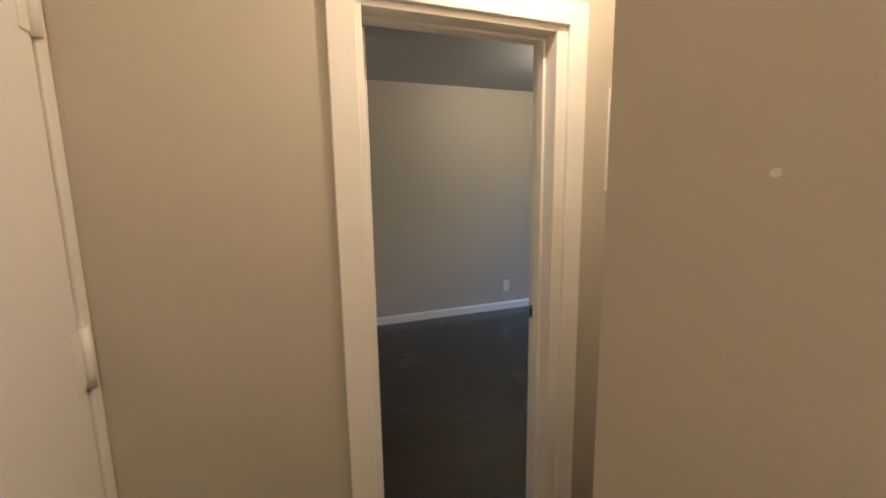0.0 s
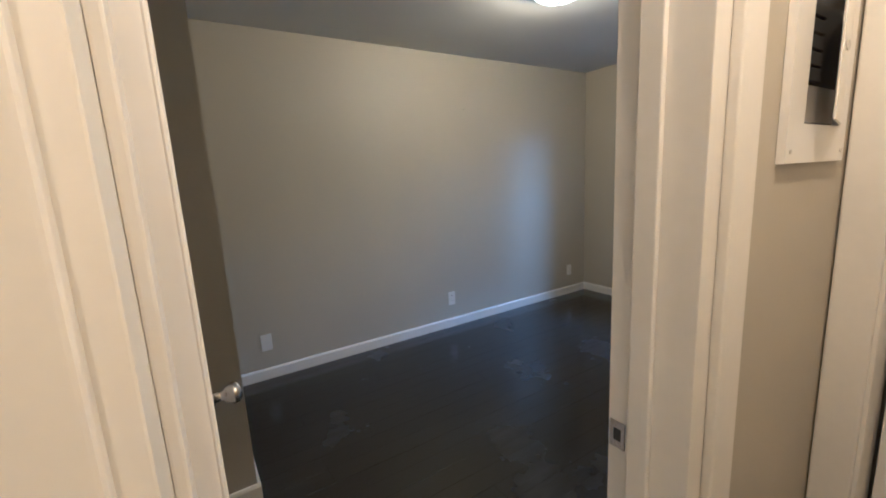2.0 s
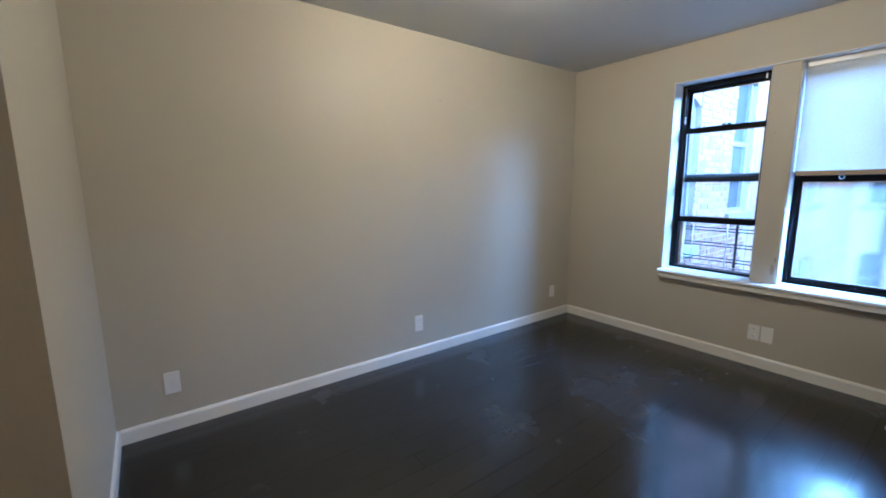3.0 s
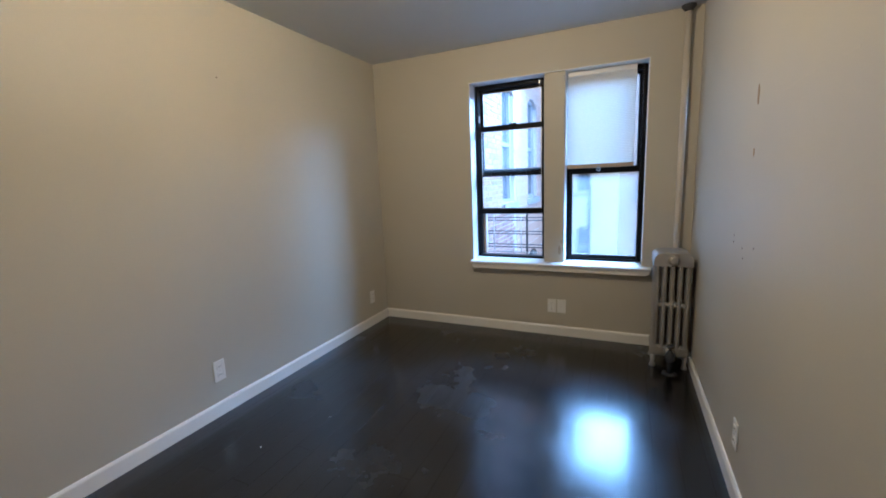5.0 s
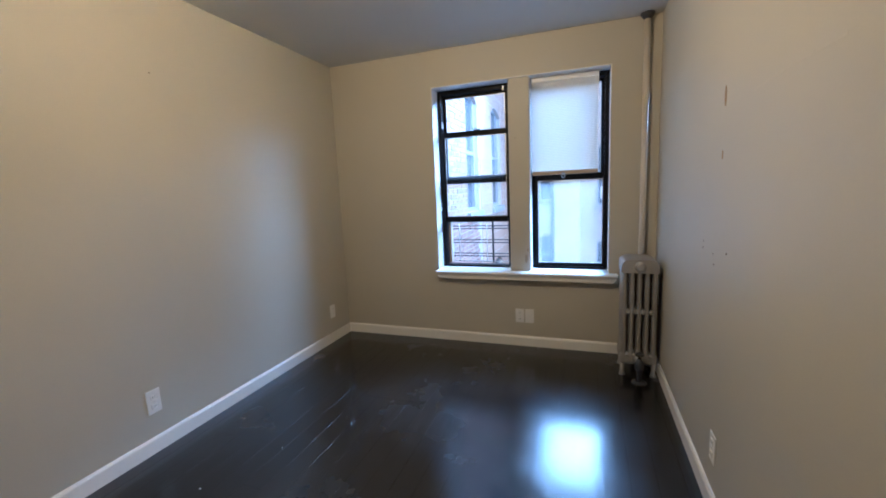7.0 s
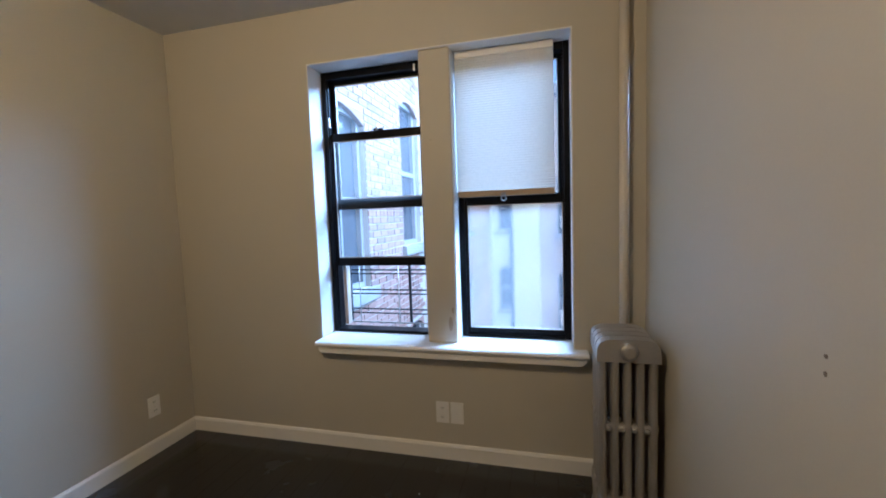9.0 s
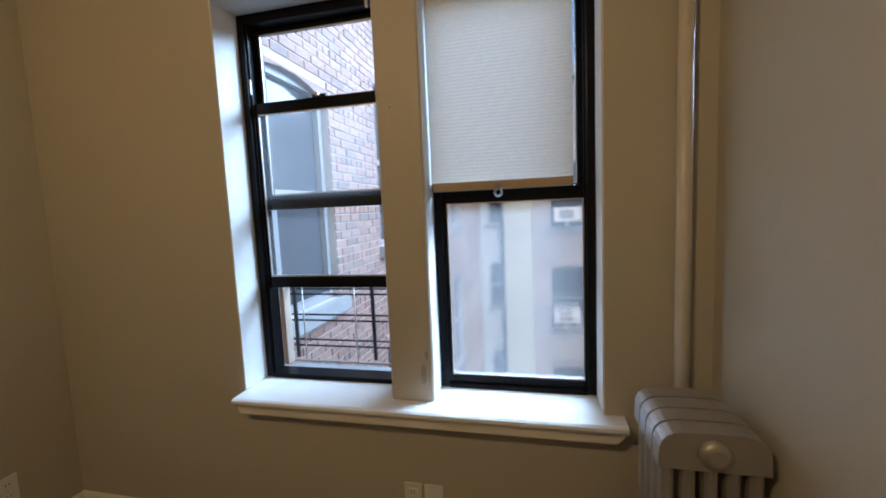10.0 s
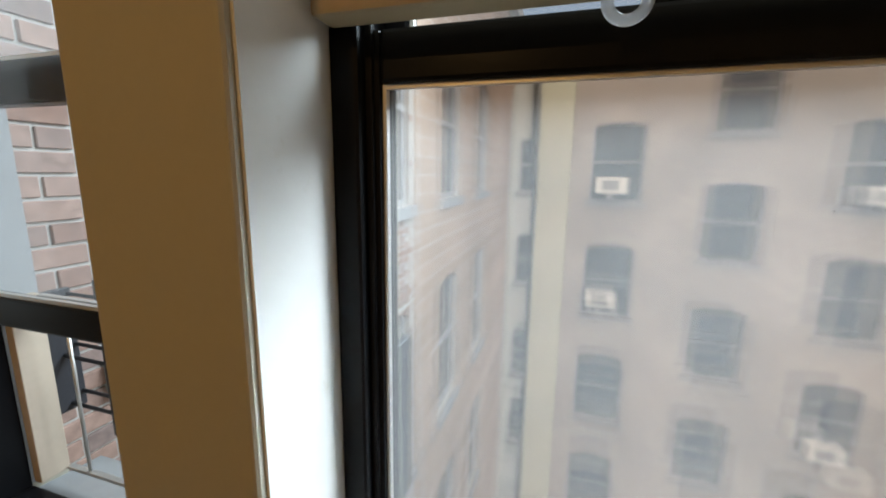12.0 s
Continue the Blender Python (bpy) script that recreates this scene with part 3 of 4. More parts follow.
sash(right, "lower_sash", RX0 + 0.014, RX1 - 0.008, FY + 0.016, FY + 0.048, 0.660, 1.416, 0.030, 0.029, 0.048, HAZY, "hazy pane streaked with dirt")
sash(right, "upper_sash", RX0 + 0.028, RX1 - 0.028, FY + 0.058, FY + 0.086, 1.376, WZ1 - 0.046, 0.028, 0.045, 0.020, GLASS)
part("sash_lock", one(box, 2.03, 2.10, FY + 0.018, FY + 0.046, 1.416, 1.425, 0.003), BLACK, right)

# half screen track and outer frame in the raised opening
screen = empty("insect_screen_frame", (1.29, 4.285, 0.69), "thin aluminium screen frame behind the raised sash", "screen frame")
part("side_rail", one(box, LX0 + 0.027, LX0 + 0.049, 4.226, 4.276, 0.664, 1.046, 0.002), TANFRAME, screen, "old cream painted side strip")
part("top_rail", one(box, LX0 + 0.052, LX1 - 0.030, 4.268, 4.280, 1.028, 1.046, 0.002), ALU, screen)
part("bottom_rail", one(box, LX0 + 0.052, LX1 - 0.030, 4.268, 4.280, 0.664, 0.672, 0.002), ALU, screen)
for gx in (1.075, 1.335):
    part("upright", one(tube, [(gx, 4.274, 0.672), (gx, 4.274, 1.028)], 0.0035, 8), ALU, screen)

# iron window guard outside the left window
guard = empty("window_guard", (1.2, 4.42, 0.62), "black iron window guard bars outside the open sash", "window guard")
for gx in (0.935, 1.358):
    part("upright", one(box, gx - 0.008, gx + 0.008, 4.415, 4.431, 0.625, 1.030, 0.002, 1), IRON, guard)
for gz in (0.692, 0.822, 0.955):
    part("rail", one(tube, [(0.78, 4.412, gz), (1.72, 4.412, gz)], 0.0048, 8), IRON, guard)
    part("rail", one(tube, [(0.78, 4.438, gz + 0.022), (1.72, 4.438, gz + 0.022)], 0.0048, 8), IRON, guard)
for gx in (0.79, 1.71):
    part("bracket", one(box, gx - 0.008, gx + 0.008, 4.30, 4.445, 0.675, 0.992, 0.002, 1), IRON, guard)

# cellular shade, drawn half down over the right window
shade = empty("cellular_shade", (2.03, 4.10, 1.45), "off-white pleated cellular shade drawn half down", "window shade")
SX0, SX1, SZ0, SZ1 = 1.764, 2.265, 1.444, 2.128
bm = bmesh.new()
pleats = 55
step = (SZ1 - SZ0) / pleats
fr = []
for k in range(2 * pleats + 1):
    z = SZ0 + k * step / 2
    yy = 4.096 + (0.0 if k % 2 else 0.0013)
    fr.append((bm.verts.new((SX0, yy, z)), bm.verts.new((SX1, yy, z))))
for k in range(2 * pleats):
    bm.faces.new((fr[k][0], fr[k][1], fr[k + 1][1], fr[k + 1][0]))
part("pleated_fabric", bm, SHADE, shade)
part("head_rail", one(box, SX0, SX1, 4.088, 4.126, SZ1, WZ1 - 0.007, 0.004), PLASTIC, shade)
part("bottom_rail", one(box, SX0, SX1, 4.096, 4.130, 1.412, 1.444, 0.004), HEM, shade, "tan fabric-covered bottom rail")
pull = empty_part("pull_tab", shade)
part("clip", one(box, 1.994, 2.020, 4.0925, 4.0955, 1.408, 1.432, 0.001, 1), RING, pull)
bm = bmesh.new()
N1, N2 = 28, 8
vs = [[bm.verts.new((2.007 + (0.0125 + 0.004 * math.cos(b)) * math.cos(a), 4.093 + 0.003 * math.sin(b), 1.399 + (0.0125 + 0.004 * math.cos(b)) * math.sin(a)))
       for b in (2 * math.pi * j / N2 for j in range(N2))] for a in (2 * math.pi * i / N1 for i in range(N1))]
for i in range(N1):
    for j in range(N2):
        bm.faces.new((vs[i][j], vs[(i + 1) % N1][j], vs[(i + 1) % N1][(j + 1) % N2], vs[i][(j + 1) % N2])).smooth = True
part("ring", bm, RING, pull, "clear plastic pull ring")

# ---- radiator and riser ----
rad = empty("radiator", (2.52, 3.72, 0), "silver painted cast-iron column radiator in the corner", "radiator")
RX, RW = 2.405, 0.232
tubes = 5
pitch = RW / tubes
for s in range(4):
    y0 = 3.600 + s * 0.062
    bm = bmesh.new()
    outline = []
    for k in range(13):
        a = math.pi * k / 12
        outline.append((RX + RW / 2 - (RW / 2) * math.copysign(abs(math.cos(a)) ** 0.45, math.cos(a)), 0.745 + 0.072 * math.sin(a) ** 0.6))
    outline += [(RX + RW, 0.725), (RX, 0.725)]
    prism(bm, outline[::-1], "y", y0 + 0.003, y0 + 0.057)
    for k in range(tubes):
        cx = RX + pitch * (k + 0.5)
        ring = [(cx + 0.0165 * math.cos(t), y0 + 0.030 + 0.024 * math.sin(t)) for t in (2 * math.pi * i / 12 for i in range(12))]
        prism(bm, ring, "z", 0.15, 0.727)
    box(bm, RX, RX + RW, y0 + 0.006, y0 + 0.054, 0.085, 0.165, 0.018, 2)
    box(bm, RX + 0.004, RX + RW - 0.004, y0 + 0.010, y0 + 0.050, 0.437, 0.473, 0.012, 2)
    for k in range(tubes - 1):
        cx = RX + pitch * (k + 1)
        lathe(bm, [(0.011, y0 + 0.008), (0.010, y0 + 0.002), (0.005, y0 - 0.001)], 10, "y", (cx, 0, 0.455))
        lathe(bm, [(0.011, y0 + 0.008), (0.010, y0 + 0.000), (0.005, y0 - 0.003)], 10, "y", (cx, 0, 0.150))
    part("section", bm, SILVER, rad)
for y0 in (3.600, 3.786):
    for fx in (RX + 0.018, RX + RW - 0.018):
        bm = bmesh.new()
        lathe(bm, [(0.021, 0.0), (0.019, 0.012), (0.013, 0.03), (0.016, 0.09)], 12, "z", (fx, y0 + 0.030, 0))
        part("foot", bm, SILVER, rad)
for pz, pr in ((0.770, 0.030), (0.122, 0.028)):
    bm = bmesh.new()
    lathe(bm, [(pr + 0.006, 3.606), (pr + 0.004, 3.590), (pr - 0.004, 3.584), (pr - 0.012, 3.580)], 20, "y", (RX + RW / 2, 0, pz))
    part("end_plug", bm, SILVER, rad)
valve = empty_part("valve", rad)
bm = bmesh.new()
tube(bm, [(RX + RW / 2, 3.59, 0.122), (RX + RW / 2, 3.545, 0.122), (RX + RW / 2, 3.525, 0.108), (RX + RW / 2, 3.52, 0.0)], 0.017, 14)
lathe(bm, [(0.026, 0.085), (0.030, 0.10), (0.030, 0.135), (0.018, 0.15), (0.010, 0.165)], 16, "z", (RX + RW / 2, 3.530, 0))
part("valve_body", bm, IRON, valve, "dark iron steam valve")
bm = bmesh.new()
lathe(bm, [(0.008, 0.165), (0.008, 0.18), (0.026, 0.184), (0.028, 0.194), (0.020, 0.200)], 16, "z", (RX + RW / 2, 3.530, 0))
part("valve_wheel", bm, IRON, valve, "black valve hand wheel")
bm = bmesh.new()
lathe(bm, [(0.048, 0.0), (0.046, 0.006), (0.024, 0.010)], 20, "z", (RX + RW / 2, 3.520, 0))
part("floor_flange", bm, IRON, valve)

riser = empty("heating_riser_pipe", (2.567, 3.966, 0), "cream painted steam riser pipe from floor to ceiling", "pipe")
part("pipe", one(tube, [(2.567, 3.966, 0.0), (2.567, 3.966, H)], 0.021, 18), PIPE, riser)
bm = bmesh.new()
lathe(bm, [(0.022, H - 0.040), (0.026, H - 0.036), (0.045, H - 0.010), (0.046, H - 0.0)], 20, "z", (2.567, 3.966, 0))
part("ceiling_collar", bm, IRON, riser, "dark metal ceiling collar")

# ---- ceiling lamps ----


def ceiling_lamp(x, y, label):
    o = empty("ceiling_lamp", (x, y, H), label, "ceiling lamp")
    part("rim", one(lathe, [(0.150, H - 0.001), (0.165, H - 0.004), (0.168, H - 0.022), (0.158, H - 0.034), (0.146, H - 0.034)], 48, "z", (x, y, 0)), BRONZE, o, "brushed metal rim")
    prof = [(0.146 * math.cos(a), H - 0.034 - 0.062 * math.sin(a)) for a in (math.pi / 2 * k / 9 for k in range(9))] + [(0.010, H - 0.096)]
    part("dome", one(lathe, prof, 48, "z", (x, y, 0)), LAMP, o, "lit frosted glass dome").visible_shadow = False
    part("finial", one(lathe, [(0.010, H - 0.096), (0.012, H - 0.102), (0.007, H - 0.110)], 16, "z", (x, y, 0)), BRONZE, o).visible_shadow = False
    return o


ceiling_lamp(1.37, 2.03, "lit flush ceiling lamp with frosted glass dome")
ceiling_lamp(3.20, 0.55, "lit flush side hall ceiling lamp with frosted dome")
# Fixture copied from the bedroom lamp to house the added, unseen hall light.
ceiling_lamp(4.75, -0.30, "unseen added hall ceiling lamp with lit frosted dome")

# ---- outlets ----


def outlet(at, turn, kind_label, rows, w=0.072, h=0.118):
    """A wall plate in its own frame: wall face in the xz plane, looking to -y."""
    o = empty("wall_outlet", (0, 0, 0), kind_label, "outlet", "", "bedroom outlets")
    part("plate", one(box, -w / 2, w / 2, -0.006, 0, -h / 2, h / 2, 0.003, 2), PLASTIC, o)
    if rows:
        for s in (-1, 1):
            part("socket", one(box, -0.017, 0.017, -0.0085, -0.005, s * 0.026 - 0.014, s * 0.026 + 0.014, 0.004, 2), PLASTIC, o)
            for dx in (-0.006, 0.006):
                part("slot", one(box, dx - 0.0012, dx + 0.0012, -0.0089, -0.0084, s * 0.026 - 0.004, s * 0.026 + 0.006), SLOT, o)
    part("screw", one(lathe, [(0.003, -0.0075), (0.003, -0.0055)], 10, "y", (0, 0, 0)), ALU, o)
    o.matrix_basis = pose(*at, 0, 0, turn)
    return o


outlet((0, 2.090, 0.277), 90, "white duplex outlet low on the lamp-lit wall", True, 0.074, 0.128)
outlet((0, 0.445, 0.280), 90, "white blank cover plate near the closet corner", False, 0.076, 0.125)
outlet((0, 3.731, 0.277), 90, "white duplex outlet near the window corner", True)
outlet((1.662, 4.0, 0.260), 0, "white outlet plate beside a blank twin", True)
outlet((1.742, 4.0, 0.260), 0, "white blank plate beside an outlet", False)
outlet((EX, 2.45, 0.26), -90, "white duplex outlet low on the east wall", True)

# ---- breaker panel in the hall ----
bx = EH
panel = empty("breaker_panel", (bx, 1.09, 1.59), "white electrical panel with its small door ajar", "breaker panel")
Y0, Y1, Z0, Z1 = 0.942, 1.245, 1.408, 1.784
oy0, oy1, oz0, oz1 = 1.014, 1.196, 1.476, 1.710
bm = bmesh.new()
rim = [(Y0, Z0), (Y1, Z0), (Y1, Z1), (Y0, Z1)]
hole = [(oy0, oz0), (oy1, oz0), (oy1, oz1), (oy0, oz1)]
ring = [[bm.verts.new((px, u, v)) for u, v in pts] for px, pts in ((bx + 0.001, rim), (bx + 0.014, rim), (bx + 0.014, hole), (bx + 0.001, hole))]
for r0, r1 in zip(ring, ring[1:]):
    for k in range(4):
        bm.faces.new((r0[k], r0[(k + 1) % 4], r1[(k + 1) % 4], r1[k]))
part("cover_plate", bm, PLASTIC, panel)
part("dark_interior", one(box, bx + 0.001, bx + 0.003, oy0, oy1, oz0, oz1), SLOT, panel)
part("inner_tray", one(box, bx + 0.003, bx + 0.006, oy0 + 0.004, oy1 - 0.004, oz0 + 0.004, 1.545, 0.001, 1), ALU, panel, "bare metal tray under the breakers")
for k in range(5):
    part("breaker", one(box, bx + 0.003, bx + 0.010, oy0 + 0.012, oy0 + 0.075, 1.550 + k * 0.027, 1.574 + k * 0.027, 0.002, 1), SLOT, panel)
flap = empty_part("panel_door", panel)
bm = bmesh.new()
ca, sa = math.cos(radians(11)), math.sin(radians(11))
w = 0.172
base = [(0, 0.0), (0, 0.004), (-w, 0.004), (-w, 0.0)]
lo = [bm.verts.new((bx + 0.015 + (-u) * sa + v * ca, oy1 + u * ca + v * sa, oz0 + 0.002)) for u, v in base]
hi = [bm.verts.new((bx + 0.015 + (-u) * sa + v * ca, oy1 + u * ca + v * sa, oz1 - 0.002)) for u, v in base]
bm.faces.new(lo)
bm.faces.new(hi[::-1])
for i in range(4):
    bm.faces.new((lo[i], lo[(i + 1) % 4], hi[(i + 1) % 4], hi[i]))
bmesh.ops.bevel(bm, geom=bm.edges[:], offset=0.0012, segments=1, affect="EDGES")
part("door_leaf", bm, PLASTIC, flap)
mx, my = bx + 0.019 + 0.12 * sa, oy1 - 0.12 * ca
part("label_mark", one(lathe, [(0.009, 0.0), (0.009, 0.0015)], 14, "x", (mx + 0.002, my, 1.605)), ALU, flap)
for sy in (Y0 + 0.02, Y1 - 0.02):
    for sz in (Z0 + 0.02, Z1 - 0.02):
        part("screw", one(lathe, [(0.004, bx + 0.013), (0.004, bx + 0.0155)], 10, "x", (0, sy, sz)), ALU, panel)

# ---- small marks on the walls ----


def chip(name, at, size, axis, mat, label, category="wall mark"):
    bm = bmesh.new()
    n = 9
    out = []
    for k in range(n):
        a = 2 * math.pi * k / n
        r = 0.75 + 0.35 * random.random()
        out.append((at[1 if axis == "x" else 0] + size[0] / 2 * r * math.cos(a), at[2] + size[1] / 2 * r * math.sin(a)))
    face = at[0] if axis == "x" else at[1]
    prism(bm, out, axis, face - 0.0015, face + 0.0015)
    return top(name, bm, mat, label, category)


for y, z, w, h in ((2.535, 1.630, 0.022, 0.085), (2.535, 1.415, 0.014, 0.035)):
    chip("paint_scuff", (EX, y, z), (w, h), "x", BROWN, "brown scuff where wall paint is torn")
for y, z in ((2.74, 1.06), (2.74, 1.03), (2.43, 1.05), (2.59, 1.025), (2.575, 0.985)):
    chip("nail_hole", (EX, y, z), (0.008, 0.009), "x", HOLE, "small dark nail hole in the wall")
chip("nail_hole", (0.0, 2.321, 2.005), (0.010, 0.010), "x", HOLE, "small dark nail hole high on the wall")
chip("plaster_nick", (3.808, 0.266, 1.443), (0.011, 0.010), "y", STAIN, "small white nick in the hall wall paint")
SMUDGE = paint("tan_smudge", (0.58, 0.45, 0.30), 0.55, 60, 0.1, 0.15, 9.0)
chip("jamb_stain", (2.738, D1 - JR, 1.425), (0.018, 0.026), "y", SMUDGE, "faint brown stain on the door jamb")

GRIME = paint("brown_hand_grime", (0.33, 0.28, 0.20), 0.6, 60, 0.1, 0.2, 9.0)
for x, z, w, h in ((1.722, 0.742, 0.022, 0.090), (1.735, 0.815, 0.014, 0.040)):
    chip("pier_smudge", (x, 4.012, z), (w, h), "y", GRIME, "brown grime smudge low on the window pier")
chip("nail_hole", (1.645, 4.012, 1.712), (0.006, 0.006), "y", HOLE, "small dark nail hole in the window pier")


def speck(x, y, size):
    bm = bmesh.new()
    lathe(bm, [(size, 0.0), (size * 0.8, 0.0012), (size * 0.3, 0.0018)], 7, "z", (x, y, 0.0003))
    return top("paint_speck", bm, TRIM, "dried white paint speck on the black floor", "paint speck", "", "paint specks on the floor")


for x, y, size in ((0.490, 1.922, 0.005), (0.653, 2.281, 0.003), (1.616, 3.691, 0.004)):
    speck(x, y, size)

bm = bmesh.new()
prism(bm, [(2.26, 1.588), (2.02, 1.600), (1.78, 1.598), (1.78, 1.605), (2.02, 1.609), (2.26, 1.596)], "x", EX - 0.0004, EX + 0.0004)
top("wall_streak", bm, STREAK, "faint long scuff streak on the east wall", "wall mark")

# ---- courtyard outside ----
GZ = -9.5
top("courtyard_ground", one(box, -400, 400, -400, 600, GZ - 0.2, GZ), CONCRETE, "grey concrete courtyard ground far below", "ground", "structure")
top("lower_storeys", one(box, -0.15, 5.7, -1.1, 4.3, GZ, -0.125), FACADE, "tan brick lower storeys under the apartment", "building", "structure")
WXF = 0.40         # face of the near brick wing


def far_window(parent, x0, x1, y, z0, z1, mat_wall, along="x", arched=True):
    """A recessed window on a facade that faces -y (along x) or +x (along y): head, frame, two sashes, sill."""
    def put(bm, u0, u1, d0, d1, za, zb):
        if along == "x":
            box(bm, u0, u1, y - d1, y - d0, za, zb)
        else:
            box(bm, y + d0, y + d1, u0, u1, za, zb)
    w = empty_part("window", parent)
    for u0, u1, za, zb in ((x0, x0 + 0.06, z0, z1), (x1 - 0.06, x1, z0, z1), (x0 + 0.06, x1 - 0.06, z1 - 0.07, z1),
                           (x0 + 0.06, x1 - 0.06, z0, z0 + 0.06), (x0 + 0.06, x1 - 0.06, (z0 + z1) / 2 - 0.03, (z0 + z1) / 2 + 0.03)):
        bm = bmesh.new()
        put(bm, u0, u1, -0.14, -0.06, za, zb)
        part("frame", bm, FARFRAME, w)
    bm = bmesh.new()
    put(bm, x0 + 0.05, x1 - 0.05, -0.15, -0.11, z0 + 0.05, z1 - 0.05)
    part("pane", bm, FARGLASS, w)
    bm = bmesh.new()
    put(bm, x0 - 0.08, x1 + 0.08, 0.0, 0.07, z0 - 0.12, z0)
    part("sill", bm, STONE, w)
    if arched:
        bm = bmesh.new()
        m, hw = (x0 + x1) / 2, (x1 - x0) / 2
        pts = [(x0, z1 + 0.001), (x0, z1 - 0.14)] + [(m + hw * t, z1 - 0.14 + 0.13 * (1 - t * t)) for t in (-0.8, -0.5, -0.2, 0.2, 0.5, 0.8)] + [(x1, z1 - 0.14), (x1, z1 + 0.001)]
        if along == "x":
            prism(bm, pts, "y", y + 0.0, y + 0.055)
        else:
            prism(bm, pts, "x", y - 0.055, y)
        part("arch_head", bm, mat_wall, w)
    return w


def facade(name, axis, face, depth, u0, u1, z0, z1, wins, mat, label):
    o = empty(name, ((u0 + u1) / 2, face, GZ) if axis == "y" else (face, (u0 + u1) / 2, GZ), label, "building")
    w = wall("wall_shell", axis, min(face, face + depth), max(face, face + depth), u0, u1, z0, z1, wins, mat, "", "")
    for key in ("label", "category", "kind"):
        if key in w:
            del w[key]
    w.parent = o
    w.matrix_basis = o.matrix_basis.inverted()
    w.name = "wall"
    for a, b, c, d in wins:
        far_window(o, a, b, face, c, d, mat, "x" if axis == "y" else "y")
    bm = bmesh.new()
    lo, hi = sorted((face + (0.18 if axis == "x" else -0.18), face + depth))
    if axis == "y":
        box(bm, u0, u1, lo, hi, z1, z1 + 0.35, 0.05, 2)
    else:
        box(bm, lo, hi, u0, u1, z1, z1 + 0.35, 0.05, 2)
    part("cornice", bm, STONE, o)
    return o


TOPZ = 5.0
FYB = 15.5
wins = []
for t in (2.65, -0.55, -3.75, -6.95):
    wins.append((2.53, 3.82, t - 2.05, t))
    wins.append((8.0, 9.3, t - 2.05, t))
    wins.append((10.9, 12.2, t - 2.05, t))
for t in (4.35, 1.17, -2.05, -5.25):
    wins.append((5.29, 6.58, t - 2.0, t))
back = facade("apartment_building", "y", FYB, 0.6, 2.0, 16.0, GZ, TOPZ, wins, FACADE, "tan brick apartment building across the courtyard with arched windows")
strip = top("courtyard_pilaster", one(box, 1.15, 2.0, FYB - 0.25, FYB + 0.6, GZ, TOPZ + 0.2, 0.02), YELLOW, "cream painted corner strip of the courtyard building", "building")
pale_wins = [(0.62, 1.08, t - 1.5, t) for t in (2.3, -0.4, -3.3, -5.6)]
facade("apartment_building", "y", FYB + 0.1, 0.5, -0.6, 1.15, GZ, TOPZ, pale_wins, PALE, "pale grey courtyard wall with narrow windows")
drain = empty("drain_pipe", (1.2, FYB - 0.3, GZ), "thin dark drain pipe down the courtyard wall", "pipe")
part("pipe", one(tube, [(1.08, FYB - 0.05, GZ), (1.08, FYB - 0.05, 1.0), (1.0, FYB - 0.05, 1.4), (0.95, FYB - 0.05, TOPZ)], 0.05, 10), IRON, drain)

# window air conditioners
for x0, z0, yy in ((2.66, 0.82, FYB), (2.62, -2.28, FYB), (8.35, 0.70, FYB), (8.2, -5.75, FYB)):
    ac = empty("air_conditioner", (x0 + 0.4, yy, z0), "white window air conditioner in a courtyard window", "air conditioner", "", "courtyard air conditioners")
    part("case", one(box, x0, x0 + 0.78, yy - 0.32, yy + 0.05, z0, z0 + 0.42, 0.02, 2), PLASTIC, ac)
    part("grille", one(box, x0 + 0.16, x0 + 0.56, yy - 0.328, yy - 0.318, z0 + 0.09, z0 + 0.34, 0.005, 1), STONE, ac)
    part("bracket", one(box, x0 + 0.3, x0 + 0.42, yy - 0.30, yy, z0 - 0.14, z0, 0.01, 1), STONE, ac)

# near brick wing, perpendicular to the window wall
WW = (4.83, 5.92, 0.60, 2.42)
wing_wins = [WW, (8.85, 9.75, -2.2, -0.15), (8.85, 9.75, 0.95, 2.95), (8.85, 9.75, -5.4, -3.35), (11.0, 11.85, -2.2, -0.15), (11.0, 11.85, 0.95, 2.95), (11.0, 11.85, -5.4, -3.35),
             (WW[0], WW[1], -2.6, -0.75), (7.0, 7.75, -2.2, -0.15), (7.0, 7.75, 0.95, 2.9)]
wing = empty("brick_wing", (WXF, 9.0, GZ), "weathered brick wing of the building beside the window", "building")
shell = wall("wall_shell", "x", WXF - 0.45, WXF - 0.008, 4.301, FYB + 0.1, GZ, TOPZ, wing_wins, [MORTAR], "", "")
for key in ("label", "category", "kind"):
    if key in shell:
        del shell[key]
shell.parent = wing
shell.matrix_basis = wing.matrix_basis.inverted()
shell.name = "wall"
for a, b, c, d in wing_wins:
    far_window(wing, a, b, WXF - 0.008, c, d, BRICK if a < 7.9 else WINGB, "y")
part("cornice", one(box, WXF - 0.45, WXF + 0.2, 4.301, FYB, TOPZ, TOPZ + 0.35, 0.05, 2), STONE, wing)
part("window_sill_stone", one(box, WXF - 0.14, WXF + 0.06, WW[0] - 0.10, WW[1] + 0.10, WW[2] - 0.13, WW[2] - 0.002, 0.012, 2), STONE, wing)
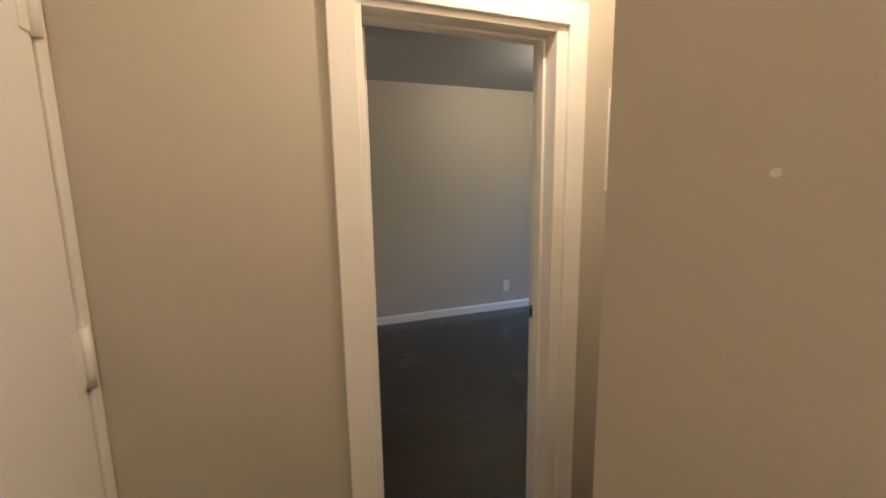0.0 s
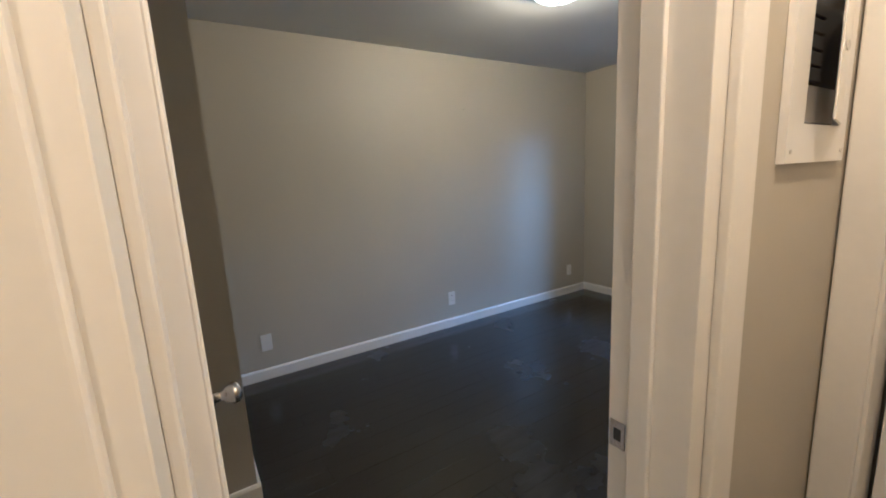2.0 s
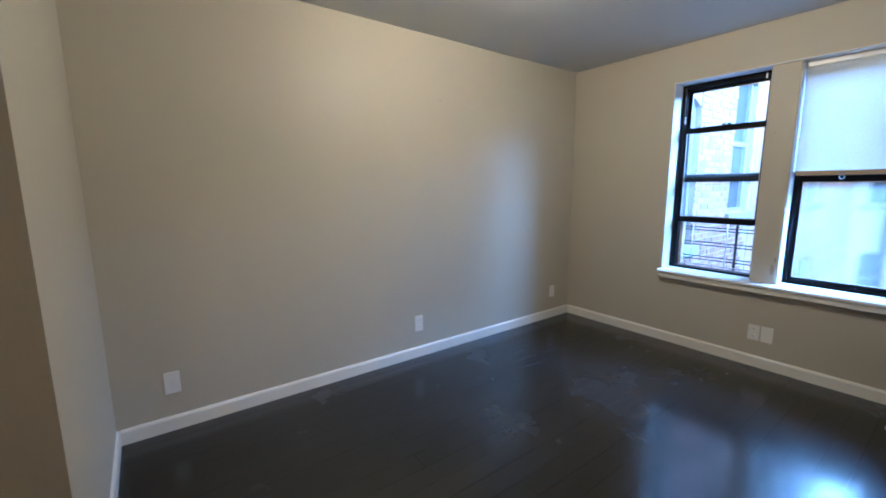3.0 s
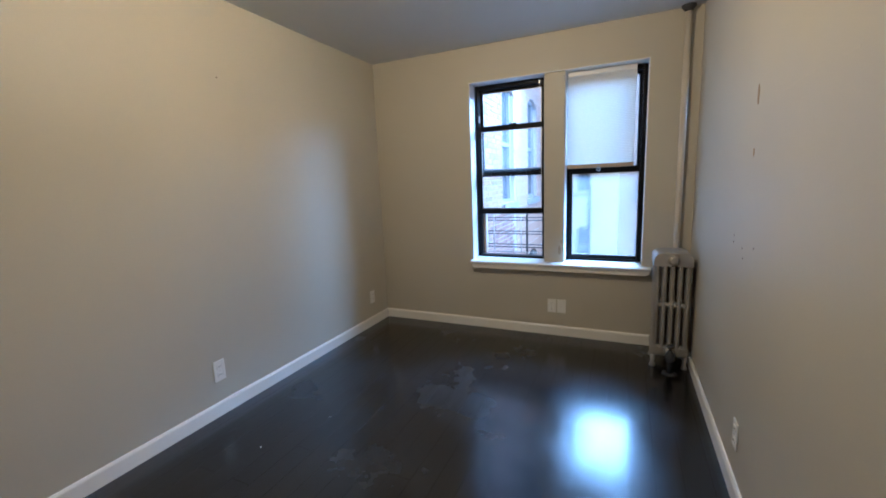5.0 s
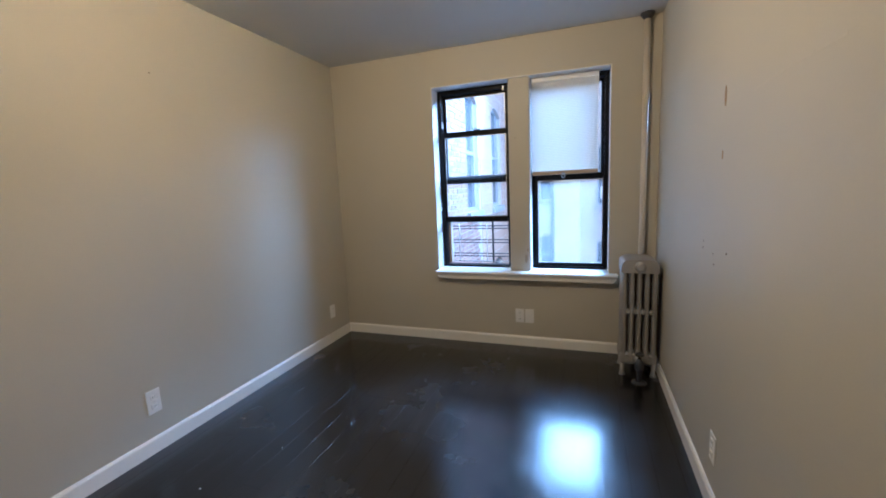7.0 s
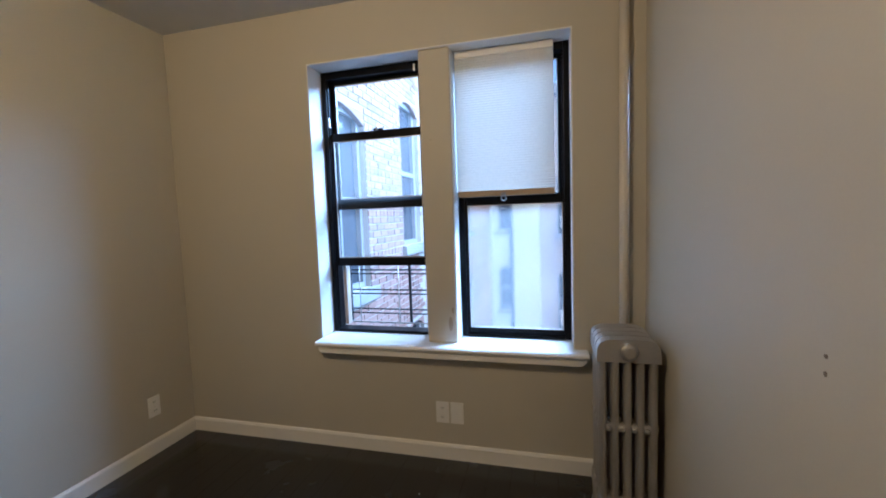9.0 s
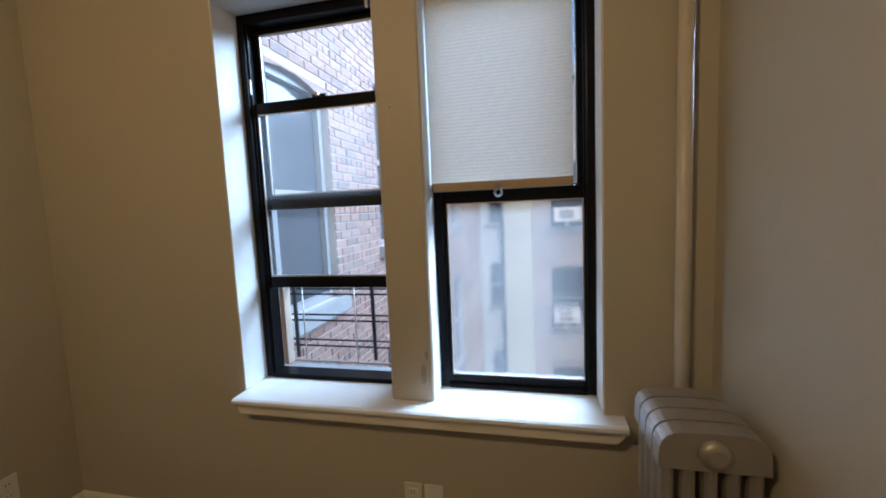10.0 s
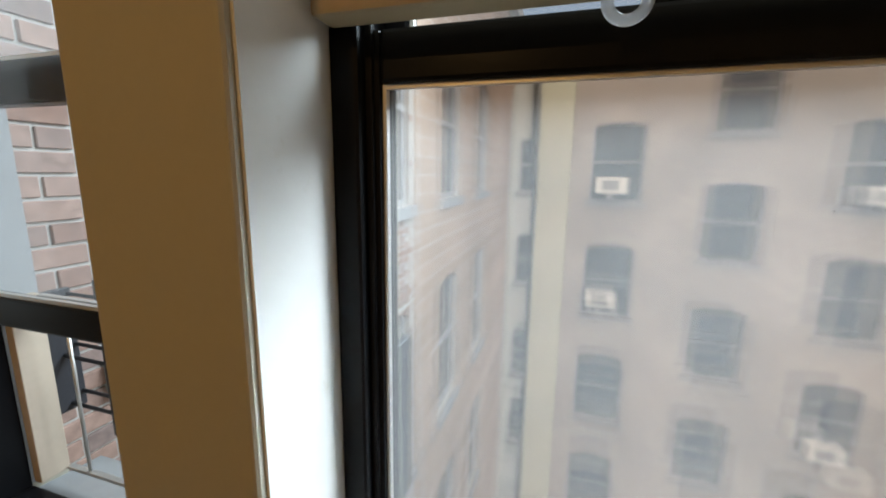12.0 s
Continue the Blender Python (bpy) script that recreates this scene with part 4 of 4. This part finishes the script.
# far stretch of the same wing in thin brick facing
wall("wing_facing", "x", WXF - 0.0075, WXF, 7.9, FYB - 0.26, GZ, TOPZ, [w for w in wing_wins if w[0] > 7.9], [WINGB], "", "")
fac = bpy.data.objects["wing_facing"]
for key in ("label", "category", "kind"):
    if key in fac:
        del fac[key]
fac.parent = wing
fac.matrix_basis = wing.matrix_basis.inverted()
fac.name = "brick_facing"

# ---- floor boards ----
floor = top("floor", one(box, -0.15, 5.7, -1.1, 4.3, -0.12, -0.016), SLOT, "worn black-stained strip wood floor with dusty scuffs", "floor", "structure")
board_meshes = {}


def board_mesh(length):
    key = round(length, 3)
    if key not in board_meshes:
        bm = bmesh.new()
        box(bm, -0.0566, 0.0566, -length / 2 + 0.0004, length / 2 - 0.0004, -0.016, 0.0, 0.0004, 1)
        board_meshes[key] = mesh("floor_board", bm, FLOOR)
    return board_meshes[key]


rng = random.Random(5)
W_B = 0.114
for c in range(int(5.62 / W_B)):
    cx = -0.02 + W_B * (c + 0.5)
    lo, hi = (-1.0, 4.0) if cx < EX + 0.12 else (-0.83, 1.47) if cx < 3.6 else (-0.71, 0.30)
    y = lo
    first = rng.choice((0.6, 0.9, 1.2, 1.5))
    while y < hi - 0.01:
        length = min(first or rng.choice((1.2, 1.5, 1.8)), hi - y)
        first = 0
        b = new("floor_board", board_mesh(length))
        b.parent = floor
        b.location = (cx, y + length / 2, rng.uniform(-0.0004, 0.0002))
        y += length

# ---- bricks of the near wing ----
course, bw, gap = 0.076, 0.212, 0.011
brick_me = mesh("brick", one(box, -0.012, 0.010, -(bw - gap) / 2, (bw - gap) / 2, -(course - gap) / 2, (course - gap) / 2, 0.003, 1), BRICK)
header_me = mesh("header_brick", one(box, -0.012, 0.010, -(bw / 2 - gap) / 2, (bw / 2 - gap) / 2, -(course - gap) / 2, (course - gap) / 2, 0.003, 1), BRICK)
rest_v, rest_f = [], []
count = 0
for r in range(int(13.0 / course)):
    z = -5.5 + course * (r + 0.5)
    headers = r % 6 == 0
    pitch = bw / 2 if headers else bw
    half = pitch / 2 - gap / 2
    n = int(3.58 / pitch)
    for k in range(n):
        y = 4.32 + pitch * (k + 0.5) + (0 if r % 2 or headers else -bw / 2)
        if y - half < 4.305:
            continue
        ya, yb = y - half, y + half
        for a, b2, c2, d in wing_wins:
            if a < 7.9 and c2 - (0.15 if (a, b2, c2, d) == WW else 0.03) < z < d + 0.03 and ya < b2 and yb > a:
                if ya < a:
                    yb = a - 0.002
                elif yb > b2:
                    ya = b2 + 0.002
                else:
                    yb = ya
        if yb - ya < 0.02:
            continue
        whole = yb - ya > 2 * half - 0.001
        y, hw = (ya + yb) / 2, (yb - ya) / 2
        dx = rng.uniform(-0.003, 0.003)
        if whole and count < 300 and y < 6.9 and -0.1 < z < 2.9:
            b = new("brick", header_me if headers else brick_me)
            b.parent = wing
            b.matrix_basis = wing.matrix_basis.inverted() @ pose(WXF - 0.008 + dx, y, z)
            count += 1
            continue
        i = len(rest_v)
        x0, x1 = WXF - 0.012, WXF + 0.002 + dx
        hz = (course - gap) / 2
        for yy, zz in ((y - hw, z - hz), (y + hw, z - hz), (y + hw, z + hz), (y - hw, z + hz)):
            rest_v.append((x0, yy, zz))
            rest_v.append((x1, yy + (0.003 if yy < y else -0.003), zz + (0.003 if zz < z else -0.003)))
        rest_f.append((i + 1, i + 3, i + 5, i + 7))
        for a in range(4):
            b2 = (a + 1) % 4
            rest_f.append((i + 2 * a, i + 2 * b2, i + 2 * b2 + 1, i + 2 * a + 1))
me = bpy.data.meshes.new("brickwork")
me.from_pydata(rest_v, [], rest_f)
me.materials.append(BRICK_REST)
rest = new("brickwork", me)
rest.parent = wing
rest.matrix_basis = wing.matrix_basis.inverted()
rest["kind"] = "stuff"
